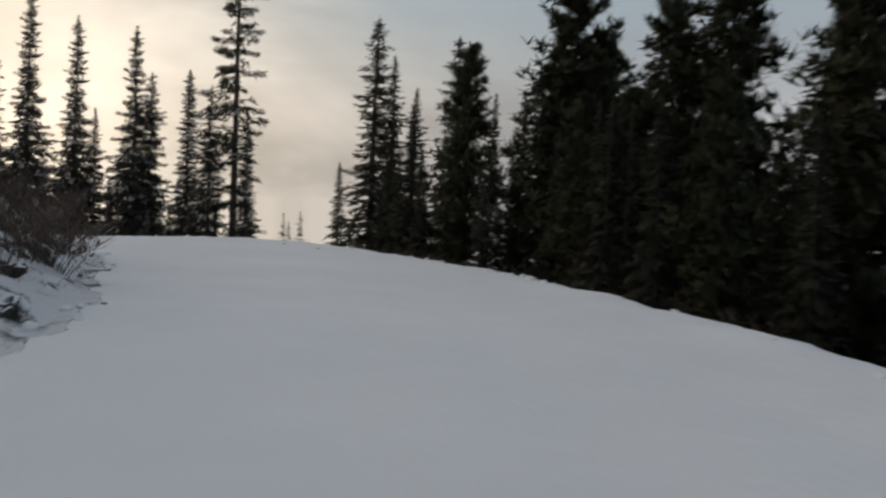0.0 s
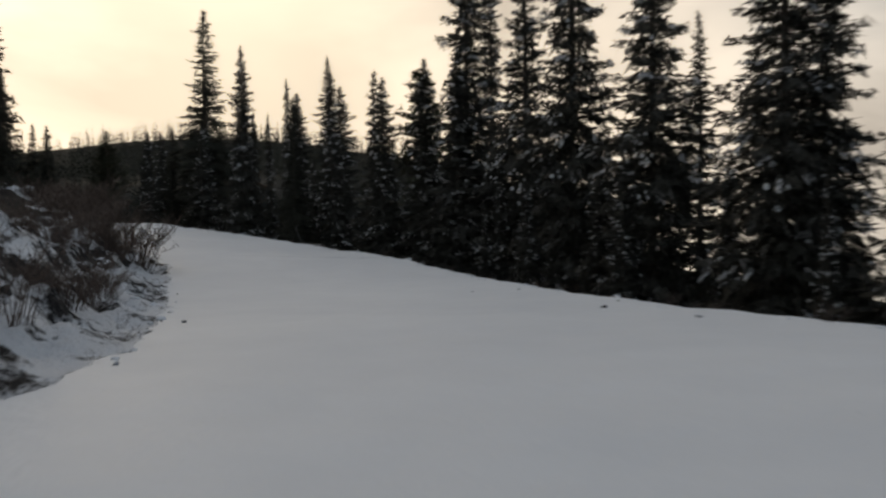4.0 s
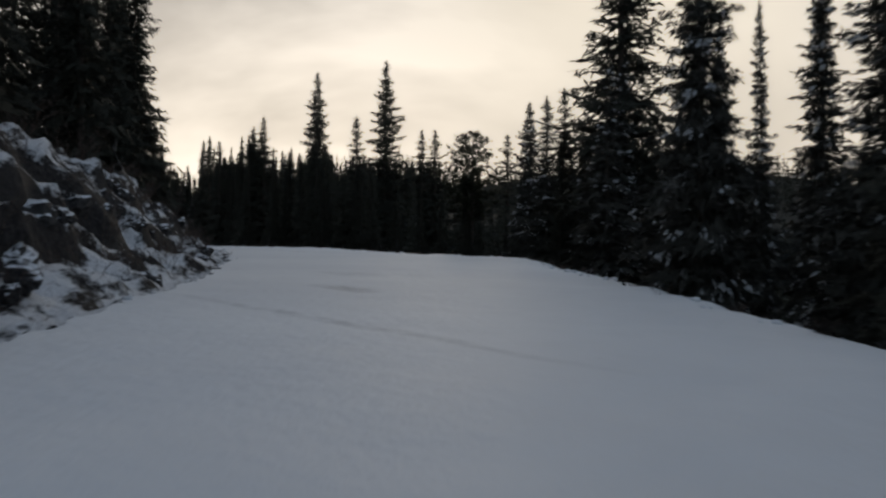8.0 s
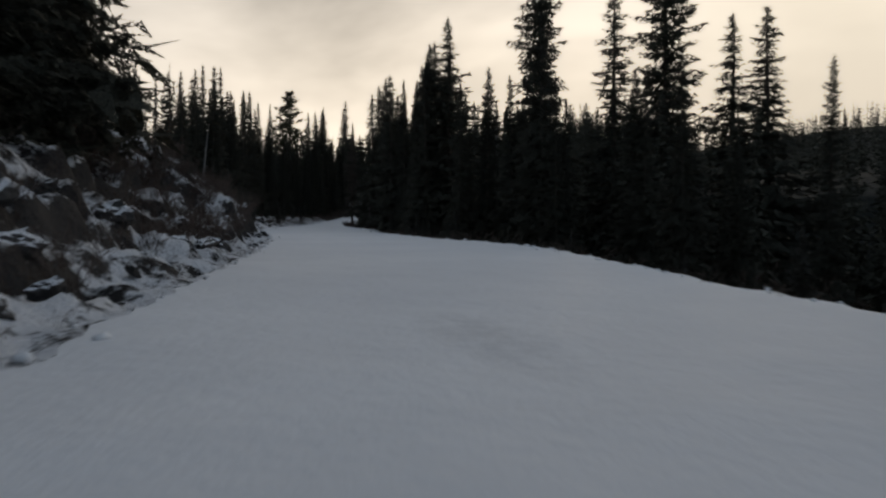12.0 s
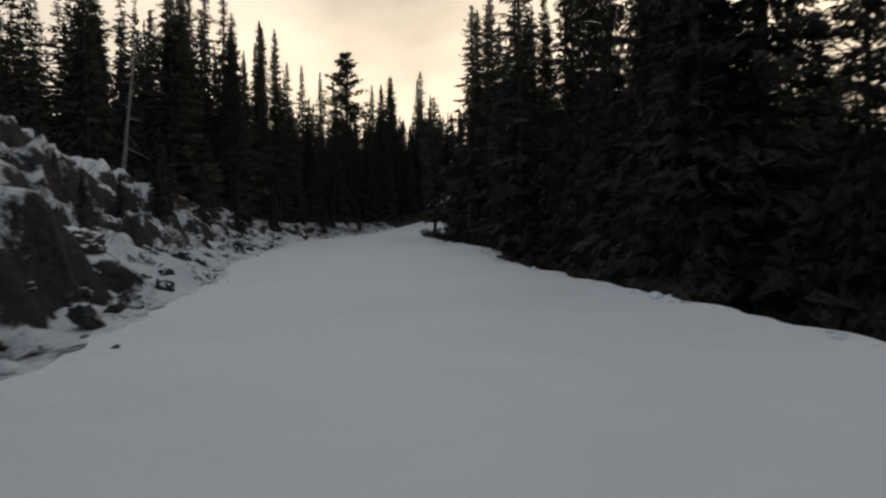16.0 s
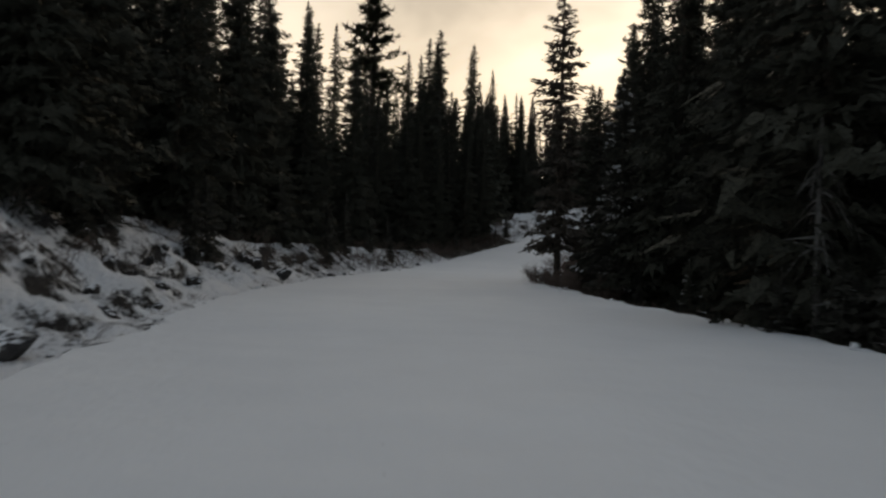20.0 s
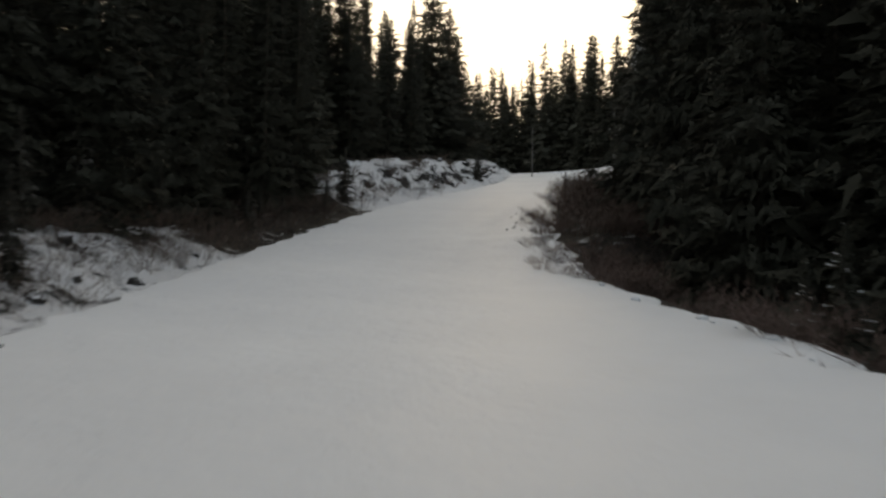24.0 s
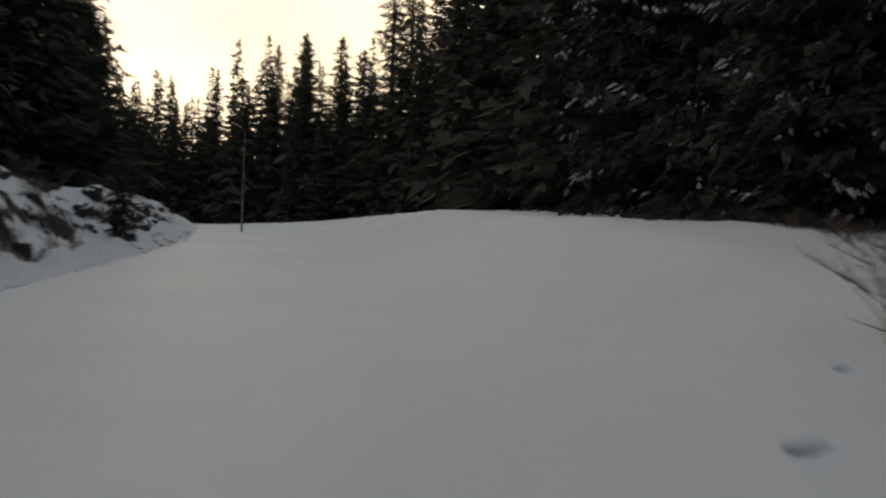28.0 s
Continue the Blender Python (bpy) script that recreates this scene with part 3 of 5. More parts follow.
def spray(rng, V, F, o, d, L, w, droop, n):
    """A fir branch: a thin drooping rib and a ragged frond of small tufts round it."""
    side = np.array([-d[1], d[0], 0.0])
    side /= max(np.linalg.norm(side), 1e-6)
    side = side + np.array([0, 0, rng.uniform(-0.3, 0.3)])
    down = np.array([0, 0, -1.0])
    slim = 0.17 if n > 20 else 0.2 if n > 9 else 0.27
    size = math.sqrt(1.25 * L * w * 0.7 / (n * slim))
    for j in range(n):
        t = 0.1 + 0.9 * ((j + rng.random()) / n) ** 0.85
        sg = 1 if j % 2 else -1
        off = sg * w * rng.random() * (1 - 0.75 * t)
        c = o + d * (L * t) + side * off + down * (droop * L * (t - 0.5 * t * t) + w * rng.uniform(-0.04, 0.2))
        way = d * rng.uniform(0.2, 1.0) + side * (sg * rng.uniform(0.0, 0.9)) + down * rng.uniform(-0.15, 0.8)
        leaf(rng, V, F, c, way, size * rng.uniform(0.65, 1.3) * (1.15 - 0.4 * t), slim)
    i = len(V)
    tip = o + d * (L * 1.04) + down * (droop * L * 0.5)
    V += [o - down * 0.02, o + down * 0.03, tip]
    F.append((i, i + 1, i + 2))


def fir_crown(seed, H, R, spacing, per, n, z0=0.04, power=0.75, gaps=0.0, core=0.5, fine=1):
    """Whorls of drooping branches round an inner mass of old shaded twigs."""
    rng = random.Random(seed)
    V, F, tips = [], [], []
    z = H * z0
    while z < H * 0.985:
        q = z / H
        env = R * (1 - q) ** power * (0.84 + 0.2 * math.sin(9 * q + seed) * rng.uniform(0.5, 1.0)) + 0.05
        if q < 0.12:
            env *= 0.75 + 2 * q
        k = max(4, int(per * (0.55 + 0.45 * (1 - q)) + 0.5))
        a0 = rng.random() * 6.28
        for j in range(k):
            if rng.random() < gaps:
                continue
            a = a0 + 6.283 * (j + rng.uniform(-0.3, 0.3)) / k
            L = env * rng.uniform(0.5, 1.0 + 0.22 * rng.random())
            d = np.array([math.cos(a), math.sin(a), rng.uniform(-0.2, 0.1) + 0.55 * q * q])
            o = np.array([0, 0, z + rng.uniform(-0.4, 0.4) * spacing])
            spray(rng, V, F, o, d, L, 0.42 * L + 0.08, rng.uniform(0.25, 0.6) * (1 - 0.7 * q), n)
            tips.append((o, d, L, q))
        for j in range(round(core * 10 * fine)):
            a, r1 = rng.random() * 6.283, env * 0.55 * rng.random()
            way = np.array([math.cos(a), math.sin(a), rng.uniform(-1.2, 0.2)])
            leaf(rng, V, F, np.array([math.cos(a) * r1, math.sin(a) * r1, z + rng.uniform(-0.6, 0.6) * spacing]), way, (0.26 * env + 0.12) / math.sqrt(fine), 0.2)
        z += spacing * (1.15 - 0.5 * q) * rng.uniform(0.8, 1.2)
    i = len(V)
    V += [np.array([0.05, 0, H * 0.95]), np.array([-0.03, 0.05, H * 0.95]), np.array([-0.02, -0.05, H * 0.95]), np.array([0, 0, H])]
    F += [(i, i + 1, i + 3), (i + 1, i + 2, i + 3), (i + 2, i, i + 3)]
    return np.array(V), np.array(F), tips


def trunk_mesh(name, H, r, mat, seed, sides=7, stubs=0, top=0.02, sink=0.5):
    rng = random.Random(seed)
    V, F = [], []
    n = 9
    for k in range(n + 1):
        t = k / n
        rad = r * (1 - t) ** 0.8 * (1.0 + (0.5 if k == 0 else 0)) + top * (1 - t * 0.5)
        ox, oy = 0.06 * math.sin(3 * t + seed) * t * H * 0.1, 0.06 * math.cos(2.3 * t + seed) * t * H * 0.1
        zz = -sink + (H + sink) * t
        for j in range(sides):
            a = 6.283 * j / sides
            V.append((ox + rad * math.cos(a), oy + rad * math.sin(a), zz))
    for k in range(n):
        for j in range(sides):
            a, b = k * sides + j, k * sides + (j + 1) % sides
            F += [(a, b, b + sides), (a, b + sides, a + sides)]
    for q in range(stubs):
        z = H * rng.uniform(0.12, 0.95)
        a = rng.random() * 6.283
        L = rng.uniform(0.4, 1.5) * (1.15 - z / H)
        d = np.array([math.cos(a), math.sin(a), rng.uniform(-0.5, 0.25)])
        o = np.array([0, 0, z])
        i = len(V)
        sd = np.array([-d[1], d[0], 0]) * 0.025
        V += [tuple(o - sd), tuple(o + sd), tuple(o + np.array([0, 0, 0.05])), tuple(o + d * L)]
        F += [(i, i + 1, i + 3), (i + 1, i + 2, i + 3), (i + 2, i, i + 3)]
        for h in range(3):
            m = o + d * L * rng.uniform(0.3, 0.9)
            b = a + rng.choice((-1, 1)) * rng.uniform(0.5, 1.0)
            e = m + np.array([math.cos(b), math.sin(b), rng.uniform(-0.5, 0.1)]) * L * rng.uniform(0.2, 0.5)
            i = len(V)
            V += [tuple(m - sd * 0.5), tuple(m + sd * 0.5), tuple(e)]
            F.append((i, i + 1, i + 2))
    return mesh_from(name, V, F, [mat])


def snow_mesh(name, seed, tips, amount):
    """Ragged loads of snow hanging on the outer half of some branches, each of many small cushions."""
    rng = random.Random(seed)
    V, F = [], []
    for o, d, L, q in tips:
        if rng.random() > amount or L < 0.25:
            continue
        sd = np.array([-d[1], d[0], 0.0])
        f0, size = rng.uniform(0.3, 0.8), rng.uniform(0.6, 1.3)
        for m in range(rng.randrange(4, 12)):
            t = min(1.02, f0 + 0.35 * rng.random())
            c = o + d * (L * t) + sd * rng.gauss(0, 0.11) * L + np.array([0, 0, -0.42 * (1 - 0.7 * q) * L * (t - 0.45 * t * t) + 0.03 - 0.10 * abs(rng.gauss(0, 1)) * L * t])
            a, b = size * rng.uniform(0.05, 0.15), size * rng.uniform(0.03, 0.09)
            n = 5
            i = len(V)
            for k in range(n):
                w = 6.283 * k / n
                V.append(c + d * a * math.cos(w) * rng.uniform(0.6, 1.2) + sd * b * math.sin(w) * rng.uniform(0.6, 1.2) + np.array([0, 0, -0.6 * a * math.cos(w) - 0.02]))
            V.append(c + np.array([0, 0, 0.03 + 0.03 * rng.random()]))
            F += [(i + k, i + (k + 1) % n, i + n) for k in range(n)]
    return mesh_from(name, np.array(V), F, [M_CLUMP])


def snow_lines(name, seed, tips, amount):
    """Thin ridges of snow lying along the branches of a young tree."""
    rng = random.Random(seed)
    V, F = [], []
    for o, d, L, q in tips:
        if rng.random() > amount:
            continue
        sd = np.array([-d[1], d[0], 0.0])
        i = len(V)
        for k in range(5):
            t = 0.35 + 0.65 * k / 4
            c = o + d * (L * t) + np.array([0, 0, -0.42 * (1 - 0.7 * q) * L * (t - 0.5 * t * t) + 0.015])
            w = 0.022 * L * rng.uniform(0.6, 1.5) + 0.006
            V += [c - sd * w, c + np.array([0, 0, 0.02 + 0.012 * rng.random()]), c + sd * w]
        for k in range(4):
            j = i + 3 * k
            F += [(j, j + 3, j + 4), (j, j + 4, j + 1), (j + 1, j + 4, j + 5), (j + 1, j + 5, j + 2)]
    return mesh_from(name, np.array(V), F, [M_CLUMP])


def tuft(rng, V, F, c, r, n):
    for k in range(n):
        a, e = rng.random() * 6.283, rng.uniform(-0.5, 1.2)
        d = np.array([math.cos(a) * math.cos(e), math.sin(a) * math.cos(e), math.sin(e)])
        s = np.array([-d[1], d[0], 0.3])
        i = len(V)
        V += [c - s * r * 0.27, c + s * r * 0.27, c + d * r * rng.uniform(0.8, 1.3)]
        F.append((i, i + 1, i + 2))


def pine_crown(seed, H, R, z0, count, tufts, n, big=1.0):
    rng = random.Random(seed)
    V, F = [], []
    for k in range(count):
        q = z0 + (1 - z0) * (k + rng.random()) / count
        z = H * q
        t = (q - z0) / (1 - z0)
        env = R * (0.35 + 1.5 * t) if t < 0.35 else R * (1.05 - 0.2 * t) * math.sqrt(max(1.02 - t, 0.02)) * 1.08
        a = rng.random() * 6.283
        L = env * rng.uniform(0.6, 1.15)
        d = np.array([math.cos(a), math.sin(a), 0.1 + 0.5 * t])
        o = np.array([0, 0, z - 0.12 * L])
        sd = np.array([-d[1], d[0], 0]) * 0.025
        i = len(V)
        V += [o - sd, o + sd, o + d * L]
        F.append((i, i + 1, i + 2))
        for f in (0.25, 0.5):
            tuft(rng, V, F, o + d * (L * f), big * (0.26 * L + 0.1), 6)
        for j in range(tufts):
            f = 1.0 - 0.75 * j / tufts * rng.uniform(0.6, 1.2)
            c = o + d * (L * f) + np.array([rng.uniform(-0.22, 0.22), rng.uniform(-0.22, 0.22), rng.uniform(-0.05, 0.2)]) * max(L, 0.4)
            tuft(rng, V, F, c, big * (0.24 + 0.14 * L * rng.uniform(0.5, 1.0)), n)
    return np.array(V), np.array(F)


PROTO = {}


def tree_proto(key, name, label, trunk, crown, snow=None):
    """Keeps the meshes of a kind of tree; trees of the kind share them."""
    PROTO[key] = (name, label, trunk, crown, snow)


FIR_H = 12.0
BACK = []
for k, (R, power, per, gaps, z0, word) in enumerate([
        (2.3, 0.72, 8, 0.03, 0.03, "tall narrow subalpine fir with drooping dark branches"),
        (1.85, 0.72, 8, 0.05, 0.03, "slender spire-shaped fir with short dark branches"),
        (2.75, 0.76, 9, 0.04, 0.03, "broad dark fir with layered drooping branches"),
        (1.6, 0.76, 7, 0.08, 0.04, "very slim spire of a fir with ragged branches"),
        (2.3, 0.78, 8, 0.16, 0.06, "open-grown fir with gaps between its branches")]):
    V, F, tips = fir_crown(11 + k, FIR_H, R, 0.33, per, 12, z0, power, gaps, 1.6)
    tm = trunk_mesh("fir_trunk", FIR_H * 0.97, 0.12, M_BARK, k, stubs=14)
    cm = mesh_from("fir_crown", V, F, [M_FIR])
    tree_proto("fir%d" % k, "fir_tree", word, tm, cm)
    if k in (0, 2, 4):
        fm = mesh_from("fir_crown", V, F, [M_FROST])
        tree_proto("snowfir%d" % k, "fir_tree", word + ", dusted with clinging snow", tm, fm, snow_mesh("fir_snow", 31 + k, tips, 0.34))
    V, F, _ = fir_crown(11 + k, FIR_H, R, 0.40, per, 8, z0, power, gaps, 1.6)
    BACK.append((V, F))
    if k in (0, 1, 2):
        V, F, tips = fir_crown(11 + k, FIR_H, R * 1.05, 0.28, per, 40, z0, power, gaps + 0.04, 1.6, 2)
        hm = mesh_from("fir_crown", V, F, [M_FIR])
        tree_proto("hifir%d" % k, "fir_tree", word, tm, hm)
        hf = mesh_from("fir_crown", V, F, [M_FROST])
        tree_proto("hisnowfir%d" % k, "fir_tree", word + ", dusted with clinging snow", tm, hf, snow_mesh("fir_snow", 41 + k, tips, 0.34))
PINE_H = 12.0
for k, (R, z0, count, word) in enumerate([
        (2.7, 0.05, 190, "bushy dark lodgepole pine with a rounded crown"),
        (1.6, 0.30, 110, "lodgepole pine with an open tufted crown"),
        (2.6, 0.45, 140, "pine with a bare trunk and a flat ragged crown")]):
    V, F = pine_crown(51 + k, PINE_H, R, z0, count, (9, 8, 7)[k], (7, 7, 11)[k], (1.0, 0.9, 0.6)[k])
    tree_proto("pine%d" % k, "pine_tree", word, trunk_mesh("pine_trunk", PINE_H * 0.98, 0.17, M_BARK, 60 + k, stubs=20), mesh_from("pine_crown", V, F, [M_PINE]))
V, F, tips = fir_crown(81, 12.0, 1.7, 0.42, 7, 14, 0.12, 0.6, 0.15, 0)
tree_proto("larch", "larch_tree", "bare brownish larch with thin twiggy branches", trunk_mesh("larch_trunk", 11.8, 0.13, M_BARK, 82, stubs=10), mesh_from("larch_crown", V * np.array([1, 1, 1]), F[::2], [M_LARCH]))
V, F, tips = fir_crown(83, 12.0, 1.75, 0.34, 9, 26, 0.16, 0.42, 0.16, 0.5, 2)
tree_proto("edgelarch", "larch_tree", "ragged larch with stiff spreading twiggy branches at the bend", trunk_mesh("larch_trunk", 11.8, 0.13, M_BARK, 82, stubs=30), mesh_from("larch_crown", V, F, [M_BARK]))
V, F, tips = fir_crown(85, 2.4, 0.75, 0.15, 8, 10, 0.03, 0.8, 0.1, 0.5)
tree_proto("sapling", "fir_sapling", "small dark fir sapling growing beside the road", trunk_mesh("sapling_trunk", 2.3, 0.03, M_BARK, 86, sides=5, top=0.008, sink=0.25), mesh_from("sapling_crown", V, F, [M_FROST]))

V, F, tips = fir_crown(87, 2.4, 0.85, 0.2, 7, 14, 0.05, 0.8, 0.08, 0.8, 2)
tree_proto("frostsapling", "fir_sapling", "young fir with snow lying along its flat branches", trunk_mesh("sapling_trunk", 2.3, 0.03, M_BARK, 88, sides=5, top=0.008, sink=0.25), mesh_from("sapling_crown", V, F, [M_FIR]), snow_lines("sapling_snow", 89, tips, 0.35))

V, F, tips = fir_crown(91, 12.0, 1.8, 0.34, 7, 40, 0.22, 0.34, 0.38, 0.1)
tree_proto("oldfir", "old_fir_tree", "tall old fir with a thick trunk and sparse ragged branches", trunk_mesh("old_trunk", 11.8, 0.15, M_BARK, 92, stubs=26), mesh_from("old_crown", V, F, [M_FIR]), snow_mesh("old_snow", 93, tips, 0.3))

rt = random.Random(7)
BASE_H = {"sapling": 2.4, "frostsapling": 2.4}


def tree(kind, x, y, h, width=1.0, group="", lean=0.0):
    """One tree standing on the ground at x, y with its top h metres above it."""
    name, label, tm, cm, sm = PROTO[kind]
    k = h / BASE_H.get(kind, 12.0)
    ob = new(name)
    ob.empty_display_size = 0.3
    z = float(height(x, y)[0])
    ob.matrix_basis = pose(x, y, z - 0.05, lean * rt.uniform(-1, 1), lean * rt.uniform(-1, 1), rt.uniform(0, 360)) @ Matrix.Diagonal((k * width, k * width, k, 1))
    tagged(ob, label, "tree", group or "roadside trees")
    part("trunk", tm, ob)
    part("crown", cm, ob)
    if sm:
        part("snow_load", sm, ob, "clumps of snow on the branches")["kind"] = "stuff"
    return ob


def tree_top(kind, x, y, ztop, width=1.0):
    """A landmark tree by the place of its top."""
    z = ztop + float(swell(locate(x, y)[0][0] - 40))
    return tree(kind, x, y, z - float(height(x, y)[0]), width * (0.95 if kind.startswith("hi") else 1.4), "landmark trees")


# landmark trees beyond the first bend
for kind, x, y, zt, w in [("fir1", -4.8, 58.4, 13.0, 1.0), ("fir3", -3.7, 59.3, 10.7, 0.9), ("fir3", -1.6, 43.7, 6.4, 1.0), ("fir1", 0.5, 58.8, 12.1, 1.0), ("fir3", -5.9, 49.2, 2.9, 0.9),
                          ("hisnowfir0", -19.9, 56.5, 11.2, 0.92), ("hisnowfir1", -15.7, 53.9, 8.3, 1.1), ("oldfir", -12.2, 51.2, 17.5, 0.56), ("hisnowfir0", -25.1, 60.0, 12.4, 0.88), ("snowfir2", -19.2, 57.5, 8.5, 0.65),
                          ("fir3", -25.8, 65.1, 7.0, 0.9), ("snowfir4", -13.5, 50.7, 7.0, 0.75), ("hisnowfir1", -11.6, 51.6, 5.6, 1.0), ("hisnowfir0", -29.5, 62.5, 15.0, 0.82)]:
    tree_top(kind, x, y, zt, w)
for kind, x, y, zt, w in [("hisnowfir1", -40.9, 72.9, 12.9, 0.92), ("hisnowfir2", -37.5, 66.5, 14.5, 0.72), ("hisnowfir0", -34.0, 66.0, 13.5, 0.84), ("fir3", -57.4, 76.5, 11.0, 0.9), ("fir1", -59.3, 83.1, 11.1, 0.8),
                          ("fir3", -64.0, 79.4, 9.4, 0.9), ("fir0", -73.0, 77.7, 16.7, 0.9), ("pine1", -76.8, 109.0, 15.3, 1.0), ("larch", -79.0, 86.3, 13.7, 0.8), ("fir1", -77.6, 77.6, 7.6, 0.9), ("snowfir0", -69.2, 74.5, 7.2, 0.9)]:
    tree_top(kind, x, y, zt, w)
for kind, x, y, h, w in [("larch", -13.1, 62.8, 2.9, 1.6), ("larch", -12.2, 60.5, 2.0, 1.8), ("pine1", -10.0, 69.0, 4.3, 1.1), ("pine1", -8.8, 66.5, 3.4, 1.2), ("sapling", -11.2, 63.5, 1.3, 1.2)]:
    tree(kind, x, y, h, w)
for kind, x, y, h, w in [("hisnowfir1", -27.5, 63.5, 5.5, 1.0), ("hisnowfir0", -31.5, 66.0, 5.0, 1.0), ("hisnowfir2", -35.0, 69.0, 5.5, 0.9), ("hisnowfir1", -16.8, 57.6, 6.5, 0.9), ("hisnowfir0", -21.8, 60.8, 6.8, 0.9), ("hisnowfir1", -14.4, 56.0, 5.5, 0.9), ("hisnowfir2", -23.8, 63.0, 7.0, 0.8)]:
    tree(kind, x, y, h, w)
# trees round the second bend
for kind, x, y, zt, w in [("hifir2", -126.9, 78.6, 17.2, 0.85), ("hifir2", -126.6, 85.6, 18.9, 0.9), ("fir1", -124.2, 81.8, 12.8, 0.9), ("fir4", -127.3, 89.8, 12.3, 1.0), ("pine2", -88.4, 77.8, 6.6, 1.0), ("fir1", -121.2, 96.6, 11.6, 0.9),
                          ("hifir0", -120.9, 77.0, 12.1, 0.85), ("fir4", -139.8, 75.9, 14.4, 1.0), ("fir1", -139.4, 74.3, 11.1, 0.8), ("fir1", -160.1, 74.1, 13.7, 0.9), ("fir0", -123.4, 89.7, 11.6, 1.0), ("fir3", -85.3, 79.6, 4.7, 0.9)]:
    tree_top(kind, x, y, zt, w)
# the straight and the last bend
for kind, x, y, zt, w in [("fir4", -163.2, 58.5, 13.0, 0.9), ("fir0", -173.0, 73.6, 13.6, 0.8), ("fir3", -129.7, 77.9, 5.8, 1.0), ("larch", -178.0, 75.4, 9.3, 1.0), ("fir1", -169.6, 75.0, 10.3, 0.9), ("pine1", -231.4, 64.8, 21.8, 1.0), ("fir3", -245.3, 68.0, 20.7, 0.9),
                          ("fir3", -235.0, 70.2, 19.4, 0.9), ("fir1", -194.6, 59.9, 15.4, 0.7), ("fir1", -228.9, 54.9, 21.9, 0.7), ("fir3", -247.8, 69.3, 21.2, 0.9), ("fir3", -242.7, 70.7, 21.3, 0.8), ("fir3", -249.8, 74.6, 22.3, 0.8), ("fir3", -224.9, 59.9, 19.6, 0.8)]:
    tree_top(kind, x, y, zt, w)
for kind, x, y, zt, w in [("fir3", -234.6, 61.5, 20.5, 0.8), ("fir1", -228.5, 70.1, 18.8, 0.8), ("fir1", -254.3, 75.3, 24.3, 0.7), ("fir3", -223.1, 69.0, 16.7, 0.9), ("fir3", -240.7, 75.8, 18.5, 0.8), ("fir1", -263.5, 82.1, 19.9, 0.8), ("fir3", -244.8, 80.5, 15.8, 0.8),
                          ("fir2", -276.0, 97.0, 19.4, 1.25), ("fir2", -270.0, 91.0, 19.0, 1.2), ("fir2", -263.0, 90.5, 22.0, 1.05), ("fir2", -267.5, 93.5, 21.0, 1.05), ("fir1", -312.0, 124.7, 26.5, 1.2), ("fir1", -299.1, 124.3, 28.4, 1.1), ("fir1", -304.3, 127.6, 29.7, 1.1), ("fir1", -297.2, 127.1, 28.3, 1.1), ("fir1", -290.4, 124.8, 25.2, 1.2), ("fir0", -301.9, 123.0, 27.4, 0.9), ("fir0", -261.2, 86.0, 18.6, 0.9)]:
    tree_top(kind, x, y, zt, w)

for x, y, h in [(-214.8, 67.3, 10.0), (-217.2, 66.0, 10.5)]:
    tree("hifir0", x, y, h, 1.0)
tree("hisnowfir2", -82.5, 78.4, 10.5, 0.95)
tree("hisnowfir0", -79.6, 77.8, 10.0, 1.1)
tree_top("fir1", -280.5, 120.5, 29.0, 1.0)
tree_top("fir0", -277.0, 119.5, 27.0, 1.0)
for s, u, h in [(238.0, -6.2, 1.6), (240.5, -5.6, 1.2), (235.5, -5.9, 1.4)]:
    tree("frostsapling", *place_su(s, u)[:2], h, 1.1)
tree("edgelarch", -191.4, 72.6, 11.4, 1.05)
tree("hifir1", -193.6, 74.6, 9.0, 1.2)
tree("hisnowfir2", -188.6, 74.2, 8.5, 1.1)
# roadside belts: station range, offset range beyond the edge, count, heights, kinds
BEHIND = []


def belt_behind(seed, s0, s1, side, e0, e1, n, h0, h1):
    """Trees of the second row, to be joined into one mass."""
    r = random.Random(seed)
    for k in range(n):
        s = s0 + (s1 - s0) * (k + r.random()) / n
        e = e0 + (e1 - e0) * r.random()
        x, y, z = place_su(s, float(right_edge(s) + e if side > 0 else left_edge(s) - e))
        BEHIND.append((x, y, z - 0.1, r.uniform(h0, h1)))


def belt(seed, s0, s1, side, e0, e1, n, h0, h1, kinds, wmin=0.85, wmax=1.15):
    r = random.Random(seed)
    for k in range(n):
        s = s0 + (s1 - s0) * (k + r.random()) / n
        e = e0 + (e1 - e0) * r.random()
        u = right_edge(s) + e if side > 0 else left_edge(s) - e
        x, y, z = place_su(s, float(u))
        tree(r.choice(kinds), x, y, r.uniform(h0, h1), 0.86 * r.uniform(wmin, wmax), lean=1.5)


DARK = ["fir0", "fir1", "fir2", "fir3", "fir4"]
FINE = ["hifir0", "hifir1", "hifir2"]
FINE_SNOWY = ["hisnowfir0", "hisnowfir1", "hisnowfir2"]
belt(1, 3, 25, 1, 3.5, 8.0, 24, 4.8, 7.0, ["pine0", "pine0", "fir2", "fir0"])
belt(2, 54, 100, 1, 3.0, 8.0, 18, 3, 7, FINE_SNOWY)
belt(3, 95, 108, 1, 4.0, 7.5, 5, 10, 13, FINE_SNOWY, 0.65, 0.85)
belt(4, 112, 150, 1, 4.0, 10.0, 16, 5, 10, FINE)
belt(5, 146, 160, 1, 2.8, 5.5, 5, 6, 9, FINE)
belt(25, 160, 172, 1, 2.8, 5.0, 4, 10, 13, FINE, 0.7, 0.9)
belt(37, 172, 186, 1, 2.8, 5.0, 5, 12, 15, FINE, 0.7, 0.9)
